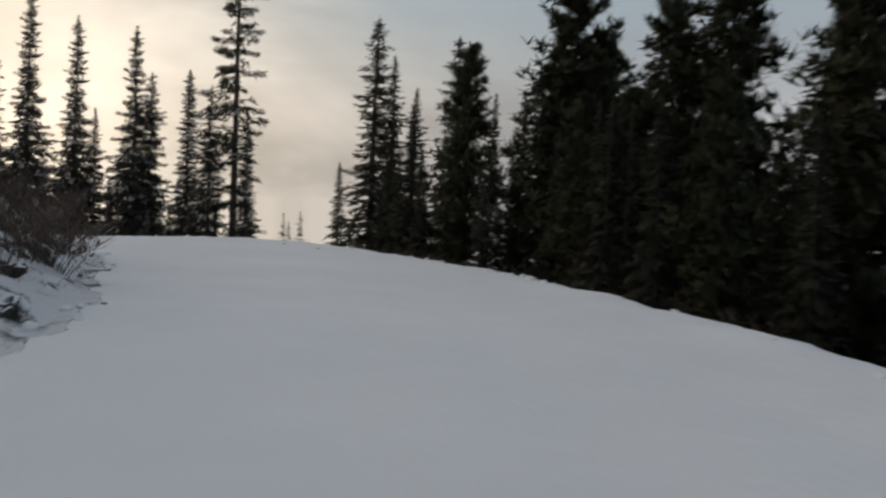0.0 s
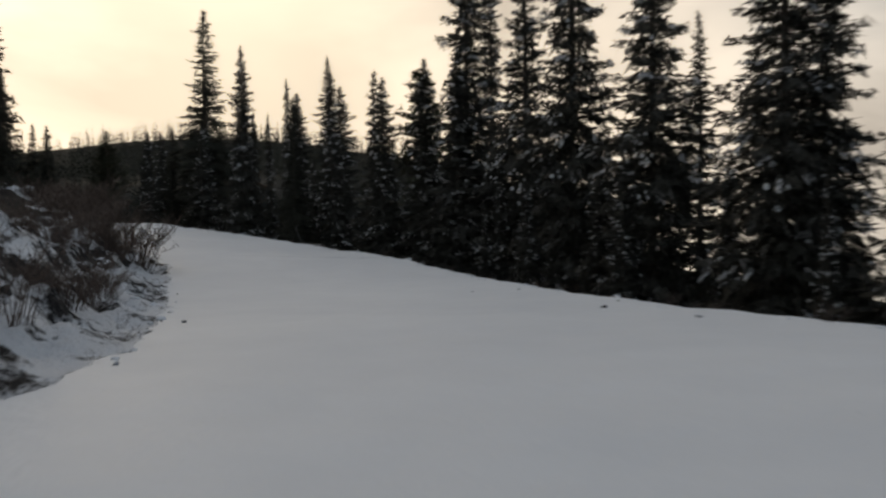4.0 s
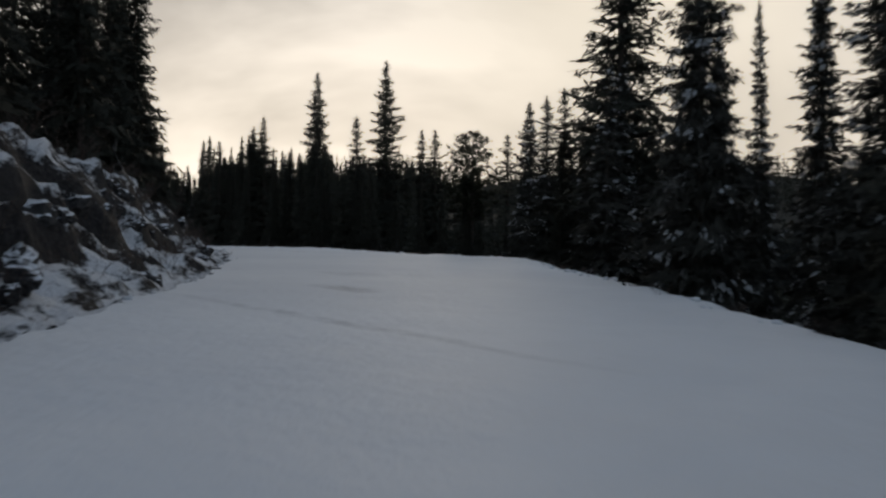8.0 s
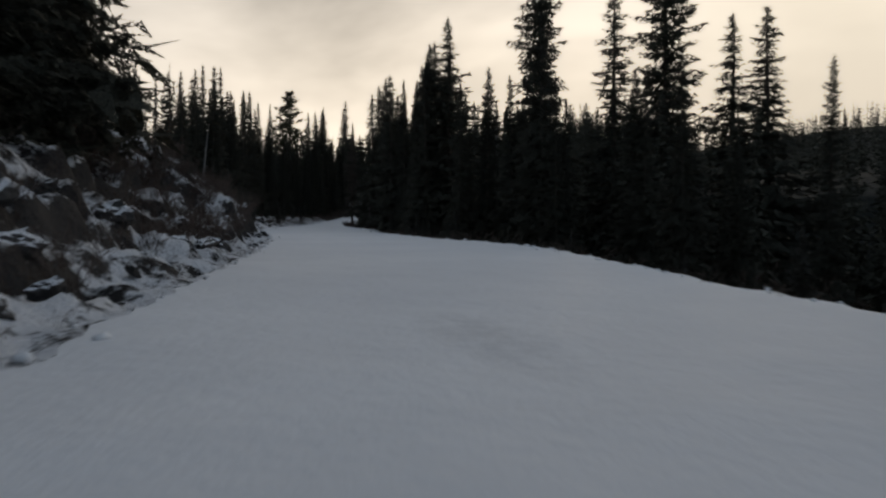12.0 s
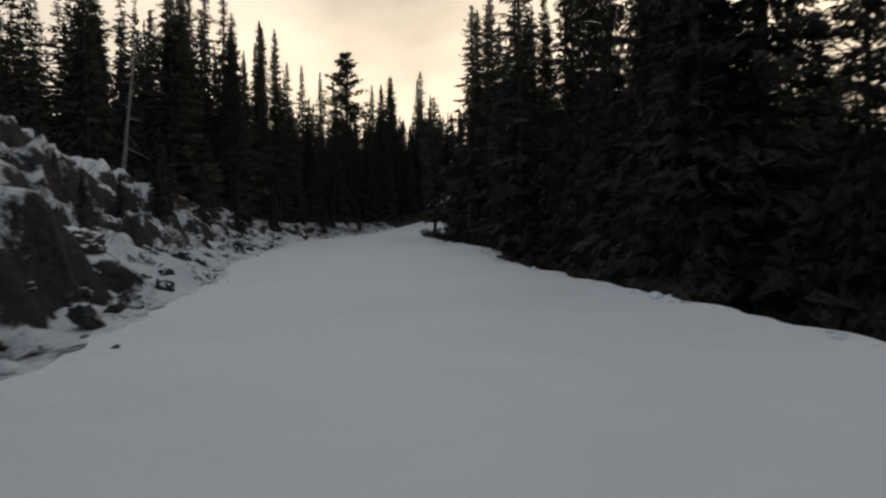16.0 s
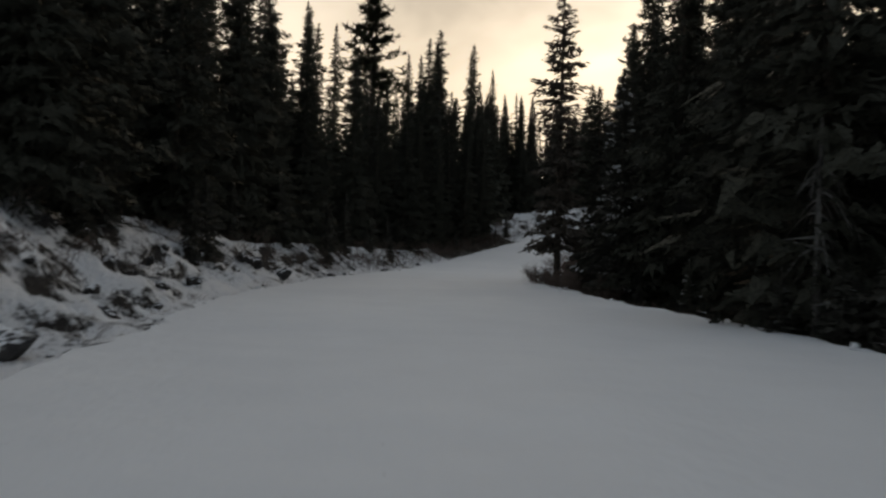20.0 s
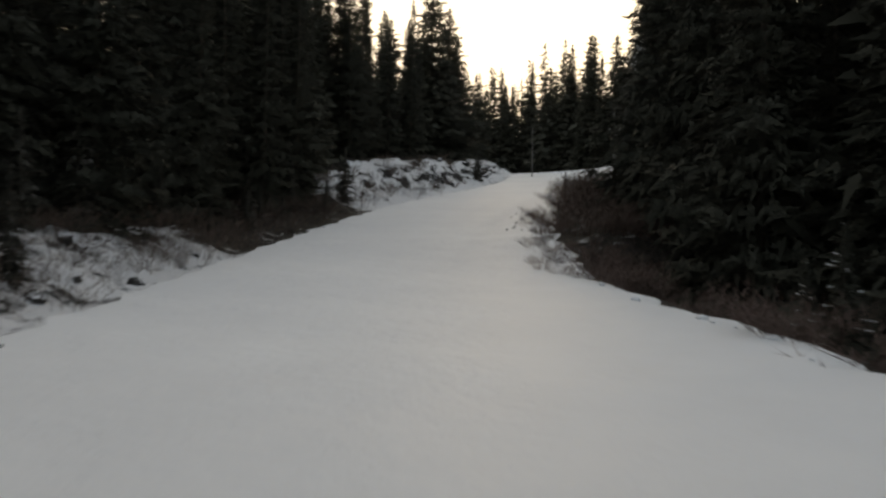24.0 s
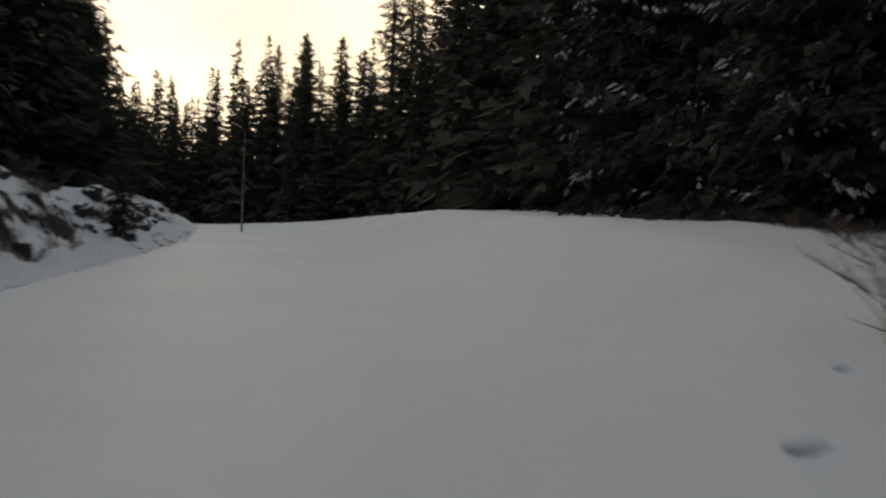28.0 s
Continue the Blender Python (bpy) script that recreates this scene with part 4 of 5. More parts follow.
belt(31, 186, 213, 1, 2.4, 5.0, 9, 13, 17, FINE, 0.75, 1.0)
belt(26, 213, 228, 1, 3.4, 5.5, 7, 15, 19, FINE)
belt_behind(32, 162, 170, 1, 6.5, 10.0, 3, 7.5, 10)
belt_behind(40, 170, 184, 1, 6.5, 10.0, 4, 8, 10)
belt_behind(27, 184, 230, 1, 6.5, 10.0, 13, 8, 11.5)
for x, y, h in [(4.6, 33.0, 14.5), (8.0, 25.5, 12.5), (9.6, 20.5, 12.0), (11.8, 25.0, 14.0), (6.8, 39.0, 13.0)]:
    tree("pine0", x, y, h * 0.96, 0.95)
belt(28, 18, 38, 1, 2.6, 6.0, 12, 5.0, 8.0, ["fir2", "fir0"])
belt(34, 21, 31, 1, 3.6, 8.0, 7, 8, 10.5, ["pine0", "fir0"])
for kind, x, y, zt, w in [("hisnowfir2", -57.4, 69.2, 10.6, 0.72), ("hifir1", -49.2, 66.2, 6.1, 1.0), ("hisnowfir1", -48.3, 68.2, 7.6, 1.0), ("hisnowfir2", -41.8, 65.4, 6.2, 1.05), ("hisnowfir2", -39.5, 65.8, 6.9, 1.05), ("hisnowfir2", -37.2, 65.4, 6.9, 1.1), ("hisnowfir2", -53.5, 70.3, 7.3, 1.0), ("hisnowfir2", -51.0, 71.5, 7.5, 1.1)]:
    tree_top(kind, x, y, zt, w)
belt(29, 50, 76, 1, 3.0, 8.0, 13, 3.5, 6.5, FINE_SNOWY)
belt_behind(41, 53, 80, 1, 7.0, 12.0, 22, 6.0, 8.5)
belt_behind(19, 238, 252, 1, 6.0, 9.0, 4, 14, 18)
belt(6, 240, 258, 1, 3.4, 6.0, 9, 10, 16, FINE)
belt(38, 258, 275, 1, 3.4, 6.0, 8, 10, 16, FINE_SNOWY)
belt(16, 275, 300, 1, 1.2, 4.0, 13, 12, 17, FINE_SNOWY)
belt(35, 269, 292, -1, 4.5, 8.0, 8, 9, 11.5, DARK)
belt_behind(13, 246, 300, 1, 5.5, 9.0, 10, 11, 16)
belt(7, 84, 146, -1, 3.9, 8.0, 24, 10, 14, DARK)
for kind, x, y, h in [("hifir0", -102.2, 59.2, 15.0), ("fir2", -105.4, 59.4, 15.5), ("hifir0", -99.6, 58.8, 14.5)]:
    tree(kind, x, y, h, 1.1)
belt(8, 150, 190, -1, 6.0, 12.0, 9, 5, 8, ["fir1", "fir3", "larch"], 0.7, 0.95)
belt(9, 190, 212, -1, 4.5, 8.5, 7, 9.5, 12, ["fir1", "fir3", "fir4"])
belt(50, 212, 226, -1, 4.5, 8.5, 8, 13, 17, DARK)
belt(57, 226, 237, -1, 4.0, 7.5, 6, 12, 15, DARK)
belt(49, 237, 262, -1, 4.5, 8.5, 10, 8.5, 12, DARK)
belt(36, 198, 212, -1, 2.8, 4.2, 2, 10, 11.5, FINE)
belt(51, 212, 226, -1, 2.8, 4.2, 4, 12, 16, FINE)
belt(46, 226, 250, -1, 2.8, 4.2, 6, 8, 11.5, FINE)
belt(10, 251, 264, -1, 1.6, 4.5, 8, 9, 12, FINE)
belt(42, 264, 279, -1, 4.6, 7.0, 7, 9, 12, FINE)
belt_behind(20, 251, 278, -1, 4.5, 9.0, 9, 9, 11)
belt_behind(65, 256, 276, -1, 4.5, 8.0, 8, 11, 12.3)
belt(21, 250, 264, -1, 0.9, 2.6, 11, 0.8, 2.4, ["sapling"])
tree("sapling", *place_su(288.5, -4.9)[:2], 2.2, 1.1)
belt_behind(14, 280, 320, -1, 5.5, 11.0, 9, 9, 11)
belt(11, 190, 226, -1, 1.8, 4.2, 12, 1.4, 4.0, ["sapling"])
belt(33, 226, 252, -1, 1.2, 3.6, 16, 1.2, 3.2, ["sapling"])
belt(17, 140, 190, -1, 2.4, 4.6, 10, 0.9, 2.2, ["sapling"])
belt(18, 112, 240, 1, 1.2, 2.6, 16, 1.0, 2.6, ["sapling"])
belt_behind(15, 292, 326, 1, 1.5, 7.0, 14, 14, 18)
for x, y, h in [(-146.4, 76.0, 16.0), (-152.0, 78.0, 17.0)]:
    tree("fir2", x, y, h, 1.0)


# ---------------------------------------------------------------- woods behind, as one mass each
def cheap_fir(seed, H=12.0):
    V, F, _ = fir_crown(seed, H, 1.85 - 0.12 * (seed % 5), 0.62, 6, 5, 0.03, 0.72, 0.05, 1.5)
    return V, F


CHEAP = [cheap_fir(200 + k) for k in range(5)]
FAR = [fir_crown(220 + k, 12.0, 2.2 - 0.15 * k, 1.5, 4, 2, 0.03, 0.75, 0.0, 0.4)[:2] for k in range(4)]


SMALL = [fir_crown(240 + k, 12.0, 2.0 - 0.12 * k, 0.9, 5, 5, 0.03, 0.75, 0.0, 0.8)[:2] for k in range(4)]


def woods(name, label, places, mat, kinds=CHEAP, small=SMALL, wide=(0.95, 1.5)):
    Vs, Fs, n = [], [], 0
    r = random.Random(len(places))
    for x, y, z, h in places:
        V, F = kinds[r.randrange(len(kinds))] if h > 8.5 else small[r.randrange(4)]
        a, k, w = r.random() * 6.283, h / 12.0, r.uniform(*wide)
        c, s = math.cos(a) * k * w, math.sin(a) * k * w
        W = np.stack([V[:, 0] * c - V[:, 1] * s + x, V[:, 0] * s + V[:, 1] * c + y, V[:, 2] * k + z], 1)
        Vs.append(W), Fs.append(F + n)
        n += len(V)
    me = mesh_from(name, np.concatenate(Vs), np.concatenate(Fs), [mat])
    return tagged(new(name, me), label, "woods", kind="stuff")


def scatter(seed, n, s0, s1, e0, e1, side, h0, h1):
    r = random.Random(seed)
    out = []
    for k in range(n):
        s = r.uniform(s0, s1)
        e = e0 + (e1 - e0) * r.random() ** 0.8
        u = right_edge(s) + e if side > 0 else left_edge(s) - e
        i = int(np.argmin(np.abs(LS - s)))
        out.append((LINE[i, 0] + RGT[i, 0] * u, LINE[i, 1] + RGT[i, 1] * u, r.uniform(h0, h1)))
    z = height([o[0] for o in out], [o[1] for o in out])
    return [(o[0], o[1], float(q) - 0.1, o[2]) for o, q in zip(out, z)]


def grove(seed, n, x0, x1, y0, y1, h0, h1, clear=7.0):
    r = random.Random(seed)
    pts = [(r.uniform(x0, x1), r.uniform(y0, y1), r.uniform(h0, h1)) for k in range(n)]
    s, u, _ = locate([p[0] for p in pts], [p[1] for p in pts])
    pts = [p for p, uu in zip(pts, u) if abs(uu) > clear]
    z = height([p[0] for p in pts], [p[1] for p in pts])
    return [(p[0], p[1], float(q) - 0.1, p[2]) for p, q in zip(pts, z)]


def fan(seed, n, x0, y0, r0, r1, a0, a1, h0, h1, clear=6.5):
    """Trees in a sector of the hillside round x0, y0; angles count from +y towards -x."""
    r = random.Random(seed)
    pts = []
    for k in range(n):
        a, d = radians(r.uniform(a0, a1)), math.sqrt(r.uniform(r0 * r0, r1 * r1))
        pts.append((x0 - d * math.sin(a), y0 + d * math.cos(a), r.uniform(h0, h1)))
    s, u, _ = locate([p[0] for p in pts], [p[1] for p in pts])
    pts = [p for p, uu in zip(pts, u) if abs(uu) > clear]
    z = height([p[0] for p in pts], [p[1] for p in pts])
    return [(p[0], p[1], float(q) - 0.1, p[2]) for p, q in zip(pts, z)]


woods("woods_edge", "second row of dark firs behind the roadside trees", BEHIND, M_WOODS, BACK)
woods("woods_ahead", "dense dark fir wood closing the view beyond the crest", grove(41, 70, -420, -350, 50, 200, 13, 18) + grove(45, 60, -362, -326, 55, 140, 12, 17) + fan(42, 300, -228, 81, 78, 125, 40, 78, 13, 18) + fan(43, 220, -228, 81, 74, 118, 40, 80, 8.6, 11.5), M_WOODS, wide=(1.25, 1.8))
woods("woods_right", "dense dark fir wood below the road", scatter(21, 70, -10, 30, 8, 24, 1, 5, 8) + scatter(36, 60, 0, 30, 4, 16, 1, 3.5, 5.5) + scatter(22, 150, 62, 150, 10, 50, 1, 6, 10) + scatter(25, 60, 33, 58, 9, 45, 1, 1.5, 4.0) + scatter(27, 30, 146, 160, 8, 26, 1, 8.6, 10) + scatter(29, 40, 160, 186, 6, 28, 1, 5, 8) + scatter(23, 90, 184, 232, 6, 30, 1, 8, 11) + scatter(39, 60, 232, 262, 6, 30, 1, 10, 13) + scatter(24, 110, 262, 320, 6, 32, 1, 11, 16) + scatter(26, 140, 150, 300, 5, 16, 1, 3, 8), M_WOODS)
woods("woods_left", "dense dark fir wood on the hillside above the road", scatter(31, 95, 80, 148, 8, 36, -1, 6, 11) + scatter(33, 22, 148, 190, 10, 30, -1, 4, 7) + scatter(32, 18, 208, 228, 6, 12, -1, 10, 14) + scatter(52, 50, 228, 300, 6, 12, -1, 8.6, 10) + scatter(38, 80, 208, 236, 9, 30, -1, 12, 16) + scatter(54, 24, 186, 208, 9, 30, -1, 7, 9.5) + scatter(53, 110, 228, 300, 11, 34, -1, 8.6, 10) + scatter(34, 170, 190, 300, 5, 18, -1, 3, 8) + scatter(35, 90, 80, 190, 9, 22, -1, 2, 6), M_WOODS)


def far_woods():
    r = random.Random(77)
    pts = []
    while len(pts) < 1500:
        x, y = (r.uniform(-560, -120), r.uniform(110, 420)) if len(pts) < 250 else (r.uniform(-405, -205), r.uniform(150, 330))
        pts.append((x, y, r.uniform(7, 11.5)))
    s, u, _ = locate([p[0] for p in pts], [p[1] for p in pts])
    pts = [p for p, uu in zip(pts, u) if abs(uu) > 40]
    z = height([p[0] for p in pts], [p[1] for p in pts])
    return [(p[0], p[1], float(q) - 0.2, p[2]) for p, q in zip(pts, z)]


woods("woods_far", "far fir wood covering the ridge across the valley", far_woods() + scatter(37, 900, 95, 215, 40, 190, 1, 8.6, 12.5), M_WOODS, FAR, FAR)


# ---------------------------------------------------------------- shrubs, rocks, dead wood
def shrub_mesh(name, seed, mat, h, spread, stems, twigs):
    rng = random.Random(seed)
    V, F = [], []

    def blade(a, b, w):
        d = b - a
        sd = np.array([-d[1], d[0], 0.0])
        sd = sd / max(np.linalg.norm(sd), 1e-6) * w
        i = len(V)
        V.extend([a - sd, a + sd, b])
        F.append((i, i + 1, i + 2))
        sd2 = np.array([0, 0, w])
        if w > 0.0065:
            V.extend([a - sd2, a + sd2, b])
            F.append((i + 3, i + 4, i + 5))

    for k in range(stems):
        a = rng.random() * 6.283
        r0 = spread * 0.35 * math.sqrt(rng.random())
        base = np.array([math.cos(a) * r0, math.sin(a) * r0, -0.1])
        b = a + rng.uniform(-0.7, 0.7)
        L = h * rng.uniform(0.6, 1.1)
        mid = base + np.array([math.cos(b) * spread * 0.3, math.sin(b) * spread * 0.3, L * 0.6])
        tip = mid + np.array([math.cos(b) * spread * 0.4, math.sin(b) * spread * 0.4, L * rng.uniform(0.15, 0.45)])
        blade(base, mid, 0.010)
        blade(mid, tip, 0.007)
        for j in range(twigs):
            f = rng.uniform(0.25, 1.0)
            c = base + (mid - base) * min(f * 2, 1) + (tip - mid) * max(f * 2 - 1, 0)
            e = rng.random() * 6.283
            blade(c, c + np.array([math.cos(e), math.sin(e), rng.uniform(0.0, 1.3)]) * h * rng.uniform(0.10, 0.26), 0.0064)
    return np.array(V), np.array(F), mesh_from(name, np.array(V), F, [mat])


SHRUBS = {"dark": [shrub_mesh("shrub", 300 + k, M_TWIG, 1.05, 0.95, 40, 18) for k in range(4)],
          "low": [shrub_mesh("shrub", 340 + k, M_TWIG, 1.0, 1.0, 15, 12) for k in range(4)],
          "red": [shrub_mesh("shrub", 320 + k, M_REDTWIG, 0.9, 1.3, 46, 10) for k in range(4)]}
SHRUB_LABEL = {"dark": "leafless dark shrub with many thin stems on the bank", "red": "leafless reddish-brown shrub at the road's edge"}


def shrub(colour, s, u, size, r):
    x, y, z = place_su(s, u)
    ob = new("shrub", SHRUBS[colour][r.randrange(4)][2])
    ob.matrix_basis = pose(x, y, z - 0.02, 0, 0, r.uniform(0, 360)) @ Matrix.Diagonal((size * r.uniform(0.8, 1.3), size * r.uniform(0.8, 1.3), size, 1))
    return tagged(ob, SHRUB_LABEL[colour], "shrub", "roadside shrubs")


def shrubs(seed, colour, s0, s1, side, e0, e1, n, z0, z1):
    r = random.Random(seed)
    for k in range(n):
        s = s0 + (s1 - s0) * (k + r.random()) / n
        e = r.uniform(e0, e1)
        shrub(colour, s, float(right_edge(s) + e if side > 0 else left_edge(s) - e), r.uniform(z0, z1), r)


def undergrowth(name, label, runs):
    """Low growth that nobody could count, as one mass: (seed, colour, s0, s1, side, e0, e1, n, size0, size1)."""
    Vs, Fs, m = [], [], 0
    for seed, colour, s0, s1, side, e0, e1, n, z0, z1 in runs:
        r = random.Random(seed)
        for k in range(n):
            q = s0 + (s1 - s0) * (k + r.random()) / n
            e = r.uniform(e0, e1)
            x, y, z = place_su(q, float(right_edge(q) + e if side > 0 else left_edge(q) - e))
            V, F, _ = SHRUBS[colour][r.randrange(4)]
            a, d = r.random() * 6.283, r.uniform(z0, z1)
            Vs.append(np.stack([(V[:, 0] * math.cos(a) - V[:, 1] * math.sin(a)) * d + x, (V[:, 0] * math.sin(a) + V[:, 1] * math.cos(a)) * d + y, V[:, 2] * d + z - 0.02], 1))
            Fs.append(F + m)
            m += len(V)
    return tagged(new(name, mesh_from(name, np.concatenate(Vs), np.concatenate(Fs), [M_TWIG])), label, "undergrowth", kind="stuff")


shrubs(1, "dark", 10, 30, -1, 0.9, 2.4, 20, 0.7, 1.2)
shrubs(2, "dark", 38, 66, -1, 1.2, 3.0, 26, 0.6, 1.0)
shrubs(12, "dark", 66, 84, -1, 0.7, 3.0, 34, 0.8, 1.5)
shrubs(4, "dark", 138, 158, -1, 1.0, 4.6, 40, 0.5, 1.1)
shrubs(22, "dark", 220, 230, 1, -0.2, 1.3, 16, 0.5, 0.8)
shrubs(6, "red", 222, 246, 1, 0.3, 2.6, 30, 0.5, 0.9)
shrubs(7, "red", 245, 260, 1, 0.1, 3.2, 66, 0.4, 0.75)
shrubs(16, "red", 257, 262, 1, 0.5, 3.4, 16, 0.4, 0.7)
shrubs(17, "red", 262.5, 268.5, 1, 0.4, 3.4, 26, 0.5, 0.8)
tree("sapling", *place_su(267.0, 3.2)[:2], 1.0)
shrubs(18, "red", 261, 268, 1, -0.1, 1.4, 16, 0.45, 0.7)
shrubs(20, "dark", 264, 294, -1, 0.9, 3.2, 24, 0.35, 0.6)
shrubs(19, "red", 246, 259, 1, -0.5, 0.3, 22, 0.2, 0.4)


undergrowth("undergrowth", "low dark leafless brush on the bank beside the road", [(3, "low", 78, 140, -1, 1.0, 4.6, 130, 0.4, 0.95), (5, "low", 190, 225, -1, 1.2, 3.6, 46, 0.3, 0.9), (55, "low", 224, 262, -1, 0.5, 3.0, 110, 0.3, 0.8), (60, "low", 138, 168, -1, 1.4, 4.4, 110, 0.5, 1.0), (59, "low", 6, 240, -1, 0.0, 0.8, 120, 0.10, 0.3), (9, "low", 278, 298, -1, 1.6, 3.6, 16, 0.3, 0.6), (64, "low", 228, 250, -1, 0.3, 2.6, 80, 0.3, 0.7), (15, "low", 248, 266, -1, 0.3, 3.0, 80, 0.4, 0.9), (16, "low", 264, 278, -1, 0.3, 2.4, 22, 0.4, 0.8), (14, "low", 158, 190, -1, 1.4, 4.8, 44, 0.3, 0.9)])
undergrowth("undergrowth", "low brown leafless brush along the outer edge of the road", [(8, "low", 100, 224, 1, 0.6, 2.4, 44, 0.4, 0.9), (61, "low", 240, 262, 1, 0.9, 6.0, 190, 0.45, 0.95), (63, "low", 257, 271, 1, 0.4, 5.0, 120, 0.5, 0.9), (58, "low", 4, 245, 1, -0.1, 0.7, 170, 0.12, 0.35), (62, "low", 276, 286, 1, -0.6, 0.6, 60, 0.15, 0.4)])


def rock_mesh(name, seed, sub=3):
    """An angular block: a ball cut by random planes, its faces roughened."""
    r = random.Random(seed * 17)
    cuts = []
    for k in range(13):
        n = Vector((r.gauss(0, 1), r.gauss(0, 1), r.gauss(0, 0.8))).normalized()
        cuts.append((n, r.uniform(0.30, 0.46)))
    bm = bmesh.new()
    bmesh.ops.create_icosphere(bm, subdivisions=sub, radius=1.0)
    off = Vector((seed * 3.7, seed * 1.9, seed * 5.3))
    for v in bm.verts:
        c = v.co.normalized()
        d = min([h / max(n.dot(c), 1e-3) for n, h in cuts] + [0.62])
        v.co = c * d * (1 + 0.10 * noise.noise(c * 3 + off) + 0.07 * noise.noise(c * 8 + off) + 0.10 * noise.cell(c * 4.5 + off) - 0.05)
        v.co.z *= 0.8
    me = bpy.data.meshes.new(name)
    bm.to_mesh(me)
    bm.free()
    me.materials.append(M_ROCK)
    return me


ROCKS = [rock_mesh("rock", k + 1) for k in range(7)]


def rocks(seed, s0, s1, side, e0, e1, n, z0, z1, label="dark angular rock in the bank, capped with snow", group="rocks in the bank"):
    r = random.Random(seed)
    for k in range(n):
        s = s0 + (s1 - s0) * (k + r.random()) / n
        e = r.uniform(e0, e1)
        x, y, z = place_su(s, float(right_edge(s) + e if side > 0 else left_edge(s) - e))
        d = r.uniform(z0, z1)
        ob = new("rock", ROCKS[r.randrange(7)])
        ob.matrix_basis = pose(x, y, z + 0.08 * d, r.uniform(-25, 25), r.uniform(-25, 25), r.uniform(0, 360)) @ Matrix.Diagonal((d * r.uniform(0.8, 1.4), d * r.uniform(0.7, 1.1), d * r.uniform(0.7, 1.0), 1))
        tagged(ob, label, "rock", group)


rocks(1, 80, 128, -1, 0.6, 3.0, 46, 0.3, 0.9)
rocks(2, 128, 150, -1, 0.8, 3.4, 20, 0.3, 0.9)
rocks(12, 146, 184, -1, 0.3, 1.6, 40, 0.12, 0.5)


def outcrop(s, e, z, l, d, h, tilt, k):
    """A block of the dark rock face that breaks through the bank."""
    i = int(np.argmin(np.abs(LS - s)))
    x, y, _ = place_su(s, float(left_edge(s) - e))
    ob = new("rock_outcrop", OUTCROPS[k % 4])
    az = math.degrees(math.atan2(TAN[i, 1], TAN[i, 0]))
    ob.matrix_basis = pose(x, y, LINE[i, 2] - CAM_H + z, tilt, -8, az) @ Matrix.Diagonal((l, d, h, 1))
    tagged(ob, "dark fractured rock outcrop with snow along its ledges", "rock", "rocks of the outcrop")


OUTCROPS = [rock_mesh("rock_outcrop", 40 + k, 4) for k in range(4)]
for k, (q, e, z, l, d, h, tilt) in enumerate([(151.5, 2.7, 1.0, 3.2, 1.9, 1.5, -14), (157, 2.8, 1.5, 3.4, 2.0, 1.6, -10), (164, 2.8, 1.2, 3.6, 2.0, 1.6, -12),
                                              (169.5, 3.0, 1.4, 3.4, 2.0, 1.4, -18), (174, 2.5, 0.9, 2.6, 1.6, 1.1, -12), (147, 2.5, 0.8, 2.4, 1.6, 1.2, -10)]):
    outcrop(q, e, z, l, d, h, tilt, k)
rocks(3, 176, 236, -1, 0.4, 2.2, 50, 0.2, 0.7)
rocks(9, 226, 252, -1, 0.2, 2.0, 26, 0.15, 0.5)
rocks(4, 278, 300, -1, 0.8, 3.0, 14, 0.3, 0.7)
rocks(5, 4, 70, -1, 0.5, 2.0, 22, 0.2, 0.5)
rocks(8, 6, 240, -1, -0.4, 0.5, 60, 0.04, 0.11, "small dark stone lying on the snow", "stones on the snow")
rocks(6, 253, 263, 1, -1.2, 0.2, 18, 0.03, 0.10, "small dark stone lying on the snow", "stones on the snow")
rocks(7, 30, 60, 1, -1.6, -0.2, 12, 0.04, 0.12, "small dark stone lying on the snow", "stones on the snow")


def snag(x, y, h, r, label, stubs, lean, seed):
    ob = tagged(new("dead_tree", trunk_mesh("dead_tree", h, r, M_GREYWOOD, seed, stubs=stubs, top=0.025)), label, "dead tree")
    ob.matrix_basis = pose(x, y, float(height(x, y)[0]), lean, 0, seed * 40)
    return ob


snag(-155.8, 58.2, 5.6, 0.07, "slender grey dead trunk leaning on the slope", 8, -7, 91)



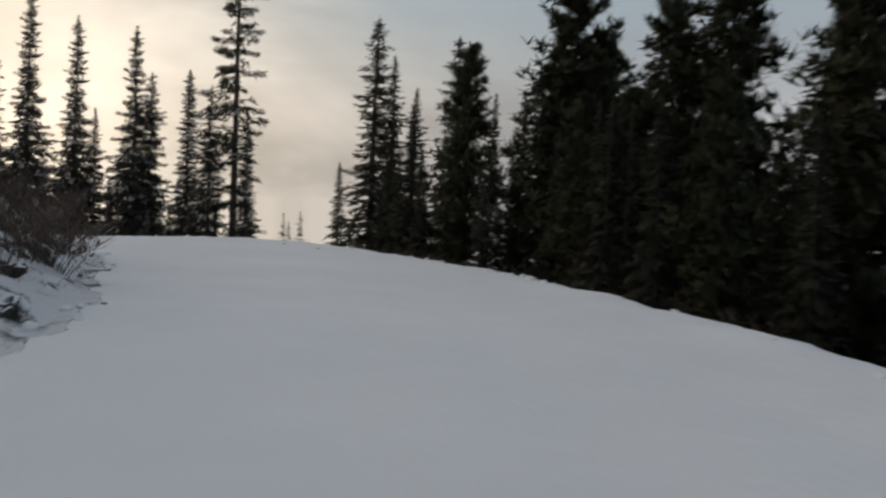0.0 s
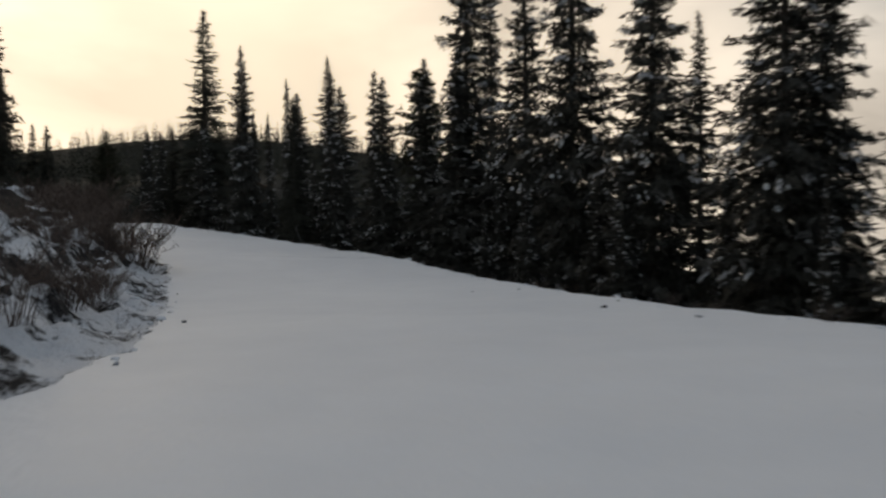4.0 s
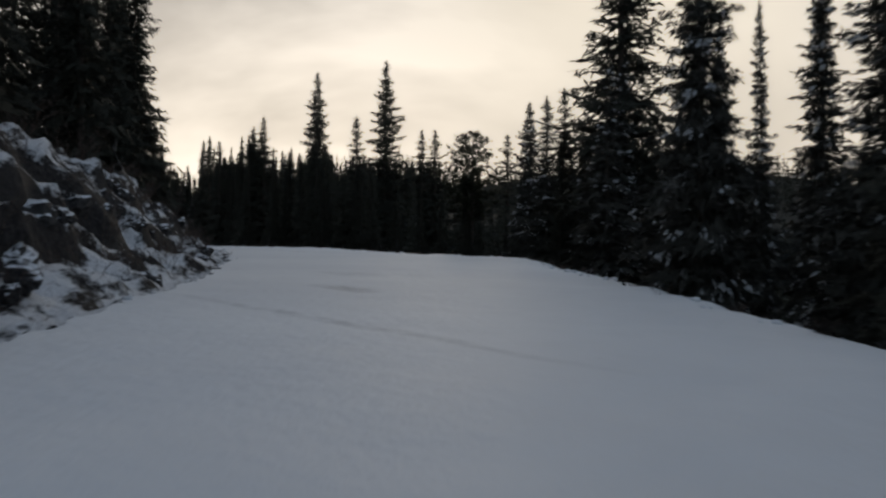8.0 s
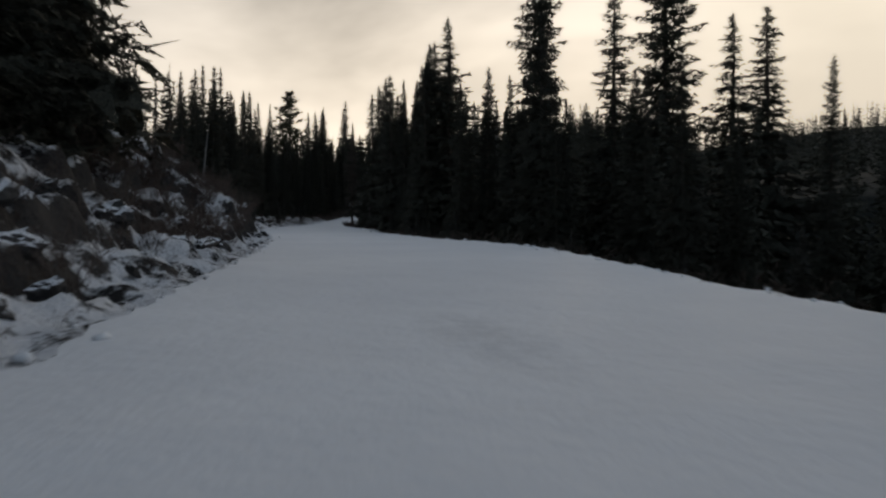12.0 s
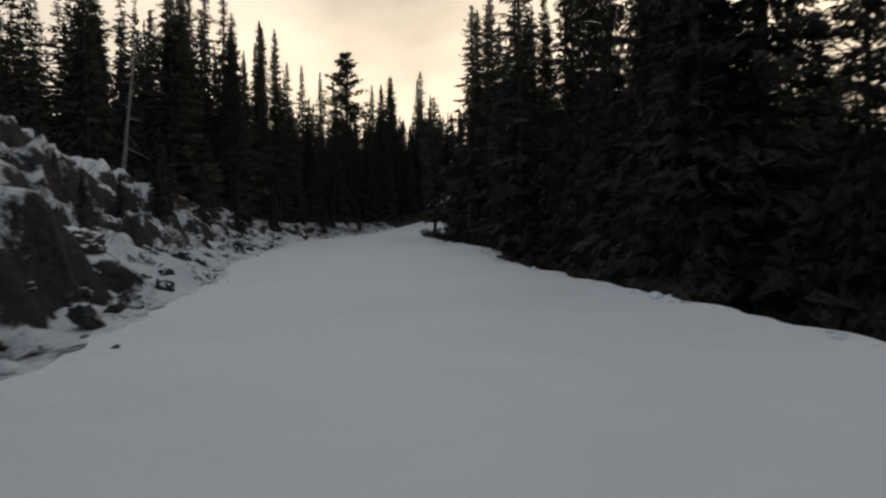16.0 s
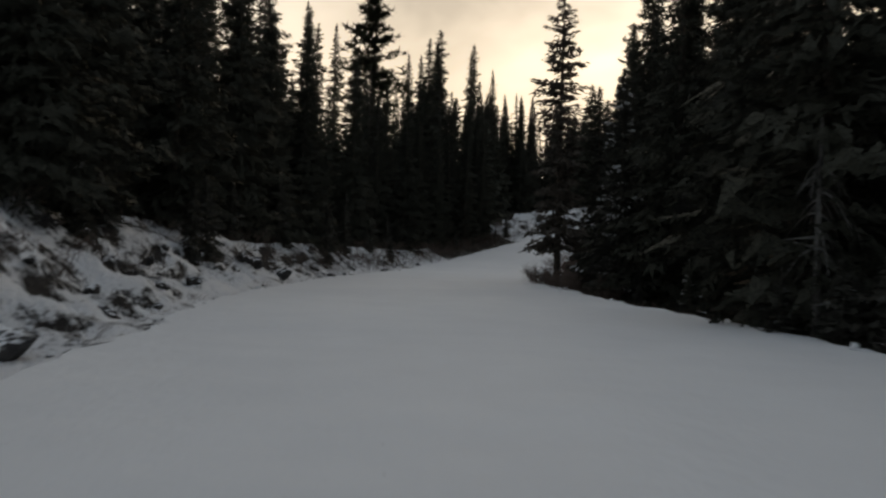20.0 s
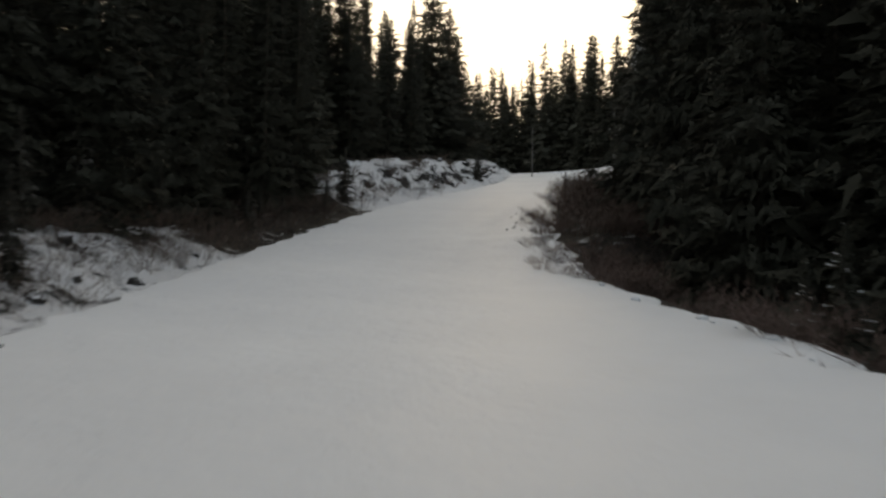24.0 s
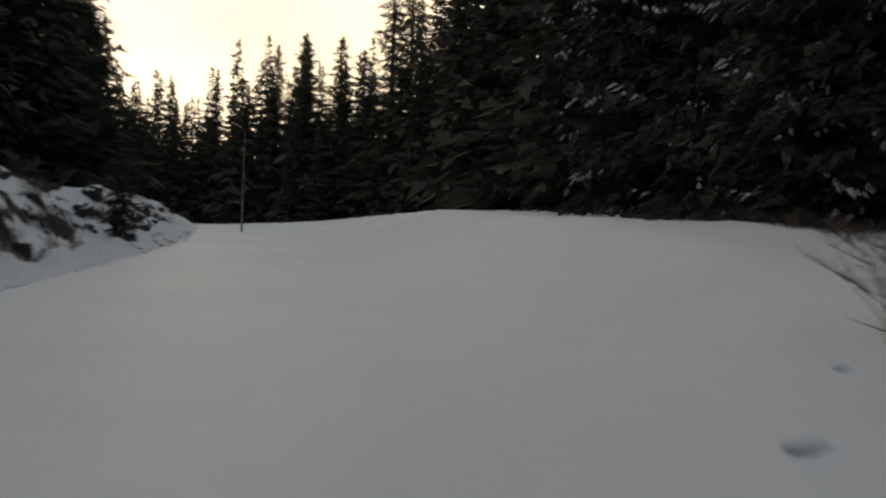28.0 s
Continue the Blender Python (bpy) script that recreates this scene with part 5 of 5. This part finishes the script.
def drooping_snag(x, y, h, seed):
    """A broken dead trunk whose bare branches hang down round it."""
    rng = random.Random(seed)
    ob = new("dead_tree")
    ob.matrix_basis = pose(x, y, float(height(x, y)[0]), 0, 0, 30)
    tagged(ob, "broken pale dead tree with drooping bare branches", "dead tree")
    part("trunk", trunk_mesh("dead_trunk", h, 0.05, M_GREYWOOD, seed, stubs=4, top=0.035), ob)
    for k in range(26):
        a, z, L = rng.random() * 6.283, h * rng.uniform(0.36, 0.80), rng.uniform(0.3, 1.1)
        V, F = [], []
        for j in range(6):
            t = j / 5
            c = np.array([math.cos(a) * L * 0.75 * t, math.sin(a) * L * 0.75 * t, z + 0.10 * L * t - (0.7 + 0.5 * (k % 3) / 2) * L * t * t])
            w = 0.026 * (1 - t) + 0.005
            V += [c + np.array([-math.sin(a) * w, math.cos(a) * w, 0]), c + np.array([math.sin(a) * w, -math.cos(a) * w, 0]), c + np.array([0, 0, 1.6 * w])]
        for j in range(5):
            i = 3 * j
            for p in range(3):
                u, v = i + p, i + (p + 1) % 3
                F += [(u, v, v + 3), (u, v + 3, u + 3)]
            if j:
                e = a + rng.choice((-1, 1)) * rng.uniform(0.4, 1.1)
                c, m = np.array(V[i]), len(V)
                # side twigs
                V += [c, c + np.array([0, 0, 0.012]), c + np.array([math.cos(e), math.sin(e), -rng.uniform(0.4, 1.3)]) * L * rng.uniform(0.12, 0.3)]
                F.append((m, m + 1, m + 2))
        part("branch", mesh_from("dead_branch", V, F, [M_GREYWOOD]), ob)
    return ob


def log(s0, u0, s1, u1, r, lift, label):
    a, b = Vector(place_su(s0, u0)), Vector(place_su(s1, u1))
    a.z += lift
    b.z += lift * 0.7
    ob = tagged(new("fallen_log", trunk_mesh("fallen_log", (b - a).length, r, M_GREYWOOD, 95, stubs=5, sink=0.0)), label, "log")
    ob.matrix_basis = Matrix.Translation(a) @ (b - a).to_track_quat("Z", "Y").to_matrix().to_4x4()
    return ob


log(104.0, -6.6, 108.5, -6.2, 0.09, 0.25, "snow-dusted fallen trunk lying on top of the bank")
log(79.5, 5.7, 91, 6.9, 0.05, 0.15, "grey fallen log lying along the road's edge")
drooping_snag(-172.4, 73.2, 3.9, 92)
for x, y, h in [(-171.0, 72.9, 1.5), (-172.2, 72.5, 1.1), (-170.2, 73.3, 2.0), (-174.0, 73.0, 1.6)]:
    tree("sapling", x, y, h, 1.5)
for x, y, h, w in [(*place_su(239.5, 5.9)[:2], 1.7, 1.0), (*place_su(241.5, 6.3)[:2], 1.5, 1.0), (-178.8, 73.3, 1.8, 1.1), (-180.8, 74.0, 2.0, 1.0), (-171.8, 73.6, 1.6, 1.1), (-168.8, 74.0, 2.1, 1.2)]:
    tree("frostsapling", x, y, h, w)
snag(-262.0, 99.0, 4.2, 0.022, "slender pale bare trunk at the wood's edge", 5, 1, 97)


def clods():
    """Thrown lumps of snow along both edges of the road, as one mass."""
    bm = bmesh.new()
    bmesh.ops.create_icosphere(bm, subdivisions=2, radius=0.5)
    bv = np.array([tuple(v.co * (0.85 + 0.3 * noise.noise(v.co * 3))) for v in bm.verts])
    bf = np.array([[v.index for v in f.verts] for f in bm.faces])
    bm.free()
    r = random.Random(61)
    Vs, Fs = [], []
    for k in range(420):
        q = r.uniform(2, 300)
        right = r.random() < 0.65
        u = float(right_edge(q) + r.gauss(-0.05, 0.16)) if right else float(left_edge(q) + r.gauss(-0.15, 0.2))
        x, y, z = place_su(q, u)
        d = 0.06 + 0.16 * r.random() ** 2.5
        a = r.random() * 6.283
        V = bv * np.array([d * r.uniform(0.8, 1.7), d, d * r.uniform(0.5, 0.8)])
        Vs.append(np.stack([V[:, 0] * math.cos(a) - V[:, 1] * math.sin(a) + x, V[:, 0] * math.sin(a) + V[:, 1] * math.cos(a) + y, V[:, 2] + z + 0.1 * d], 1))
        Fs.append(bf + k * len(bv))
    return tagged(new("snow_clods", mesh_from("snow_clods", np.concatenate(Vs), np.concatenate(Fs), [M_SNOW], smooth=True)), "small lumps of thrown snow along the road's edges", "snow", kind="stuff")


clods()
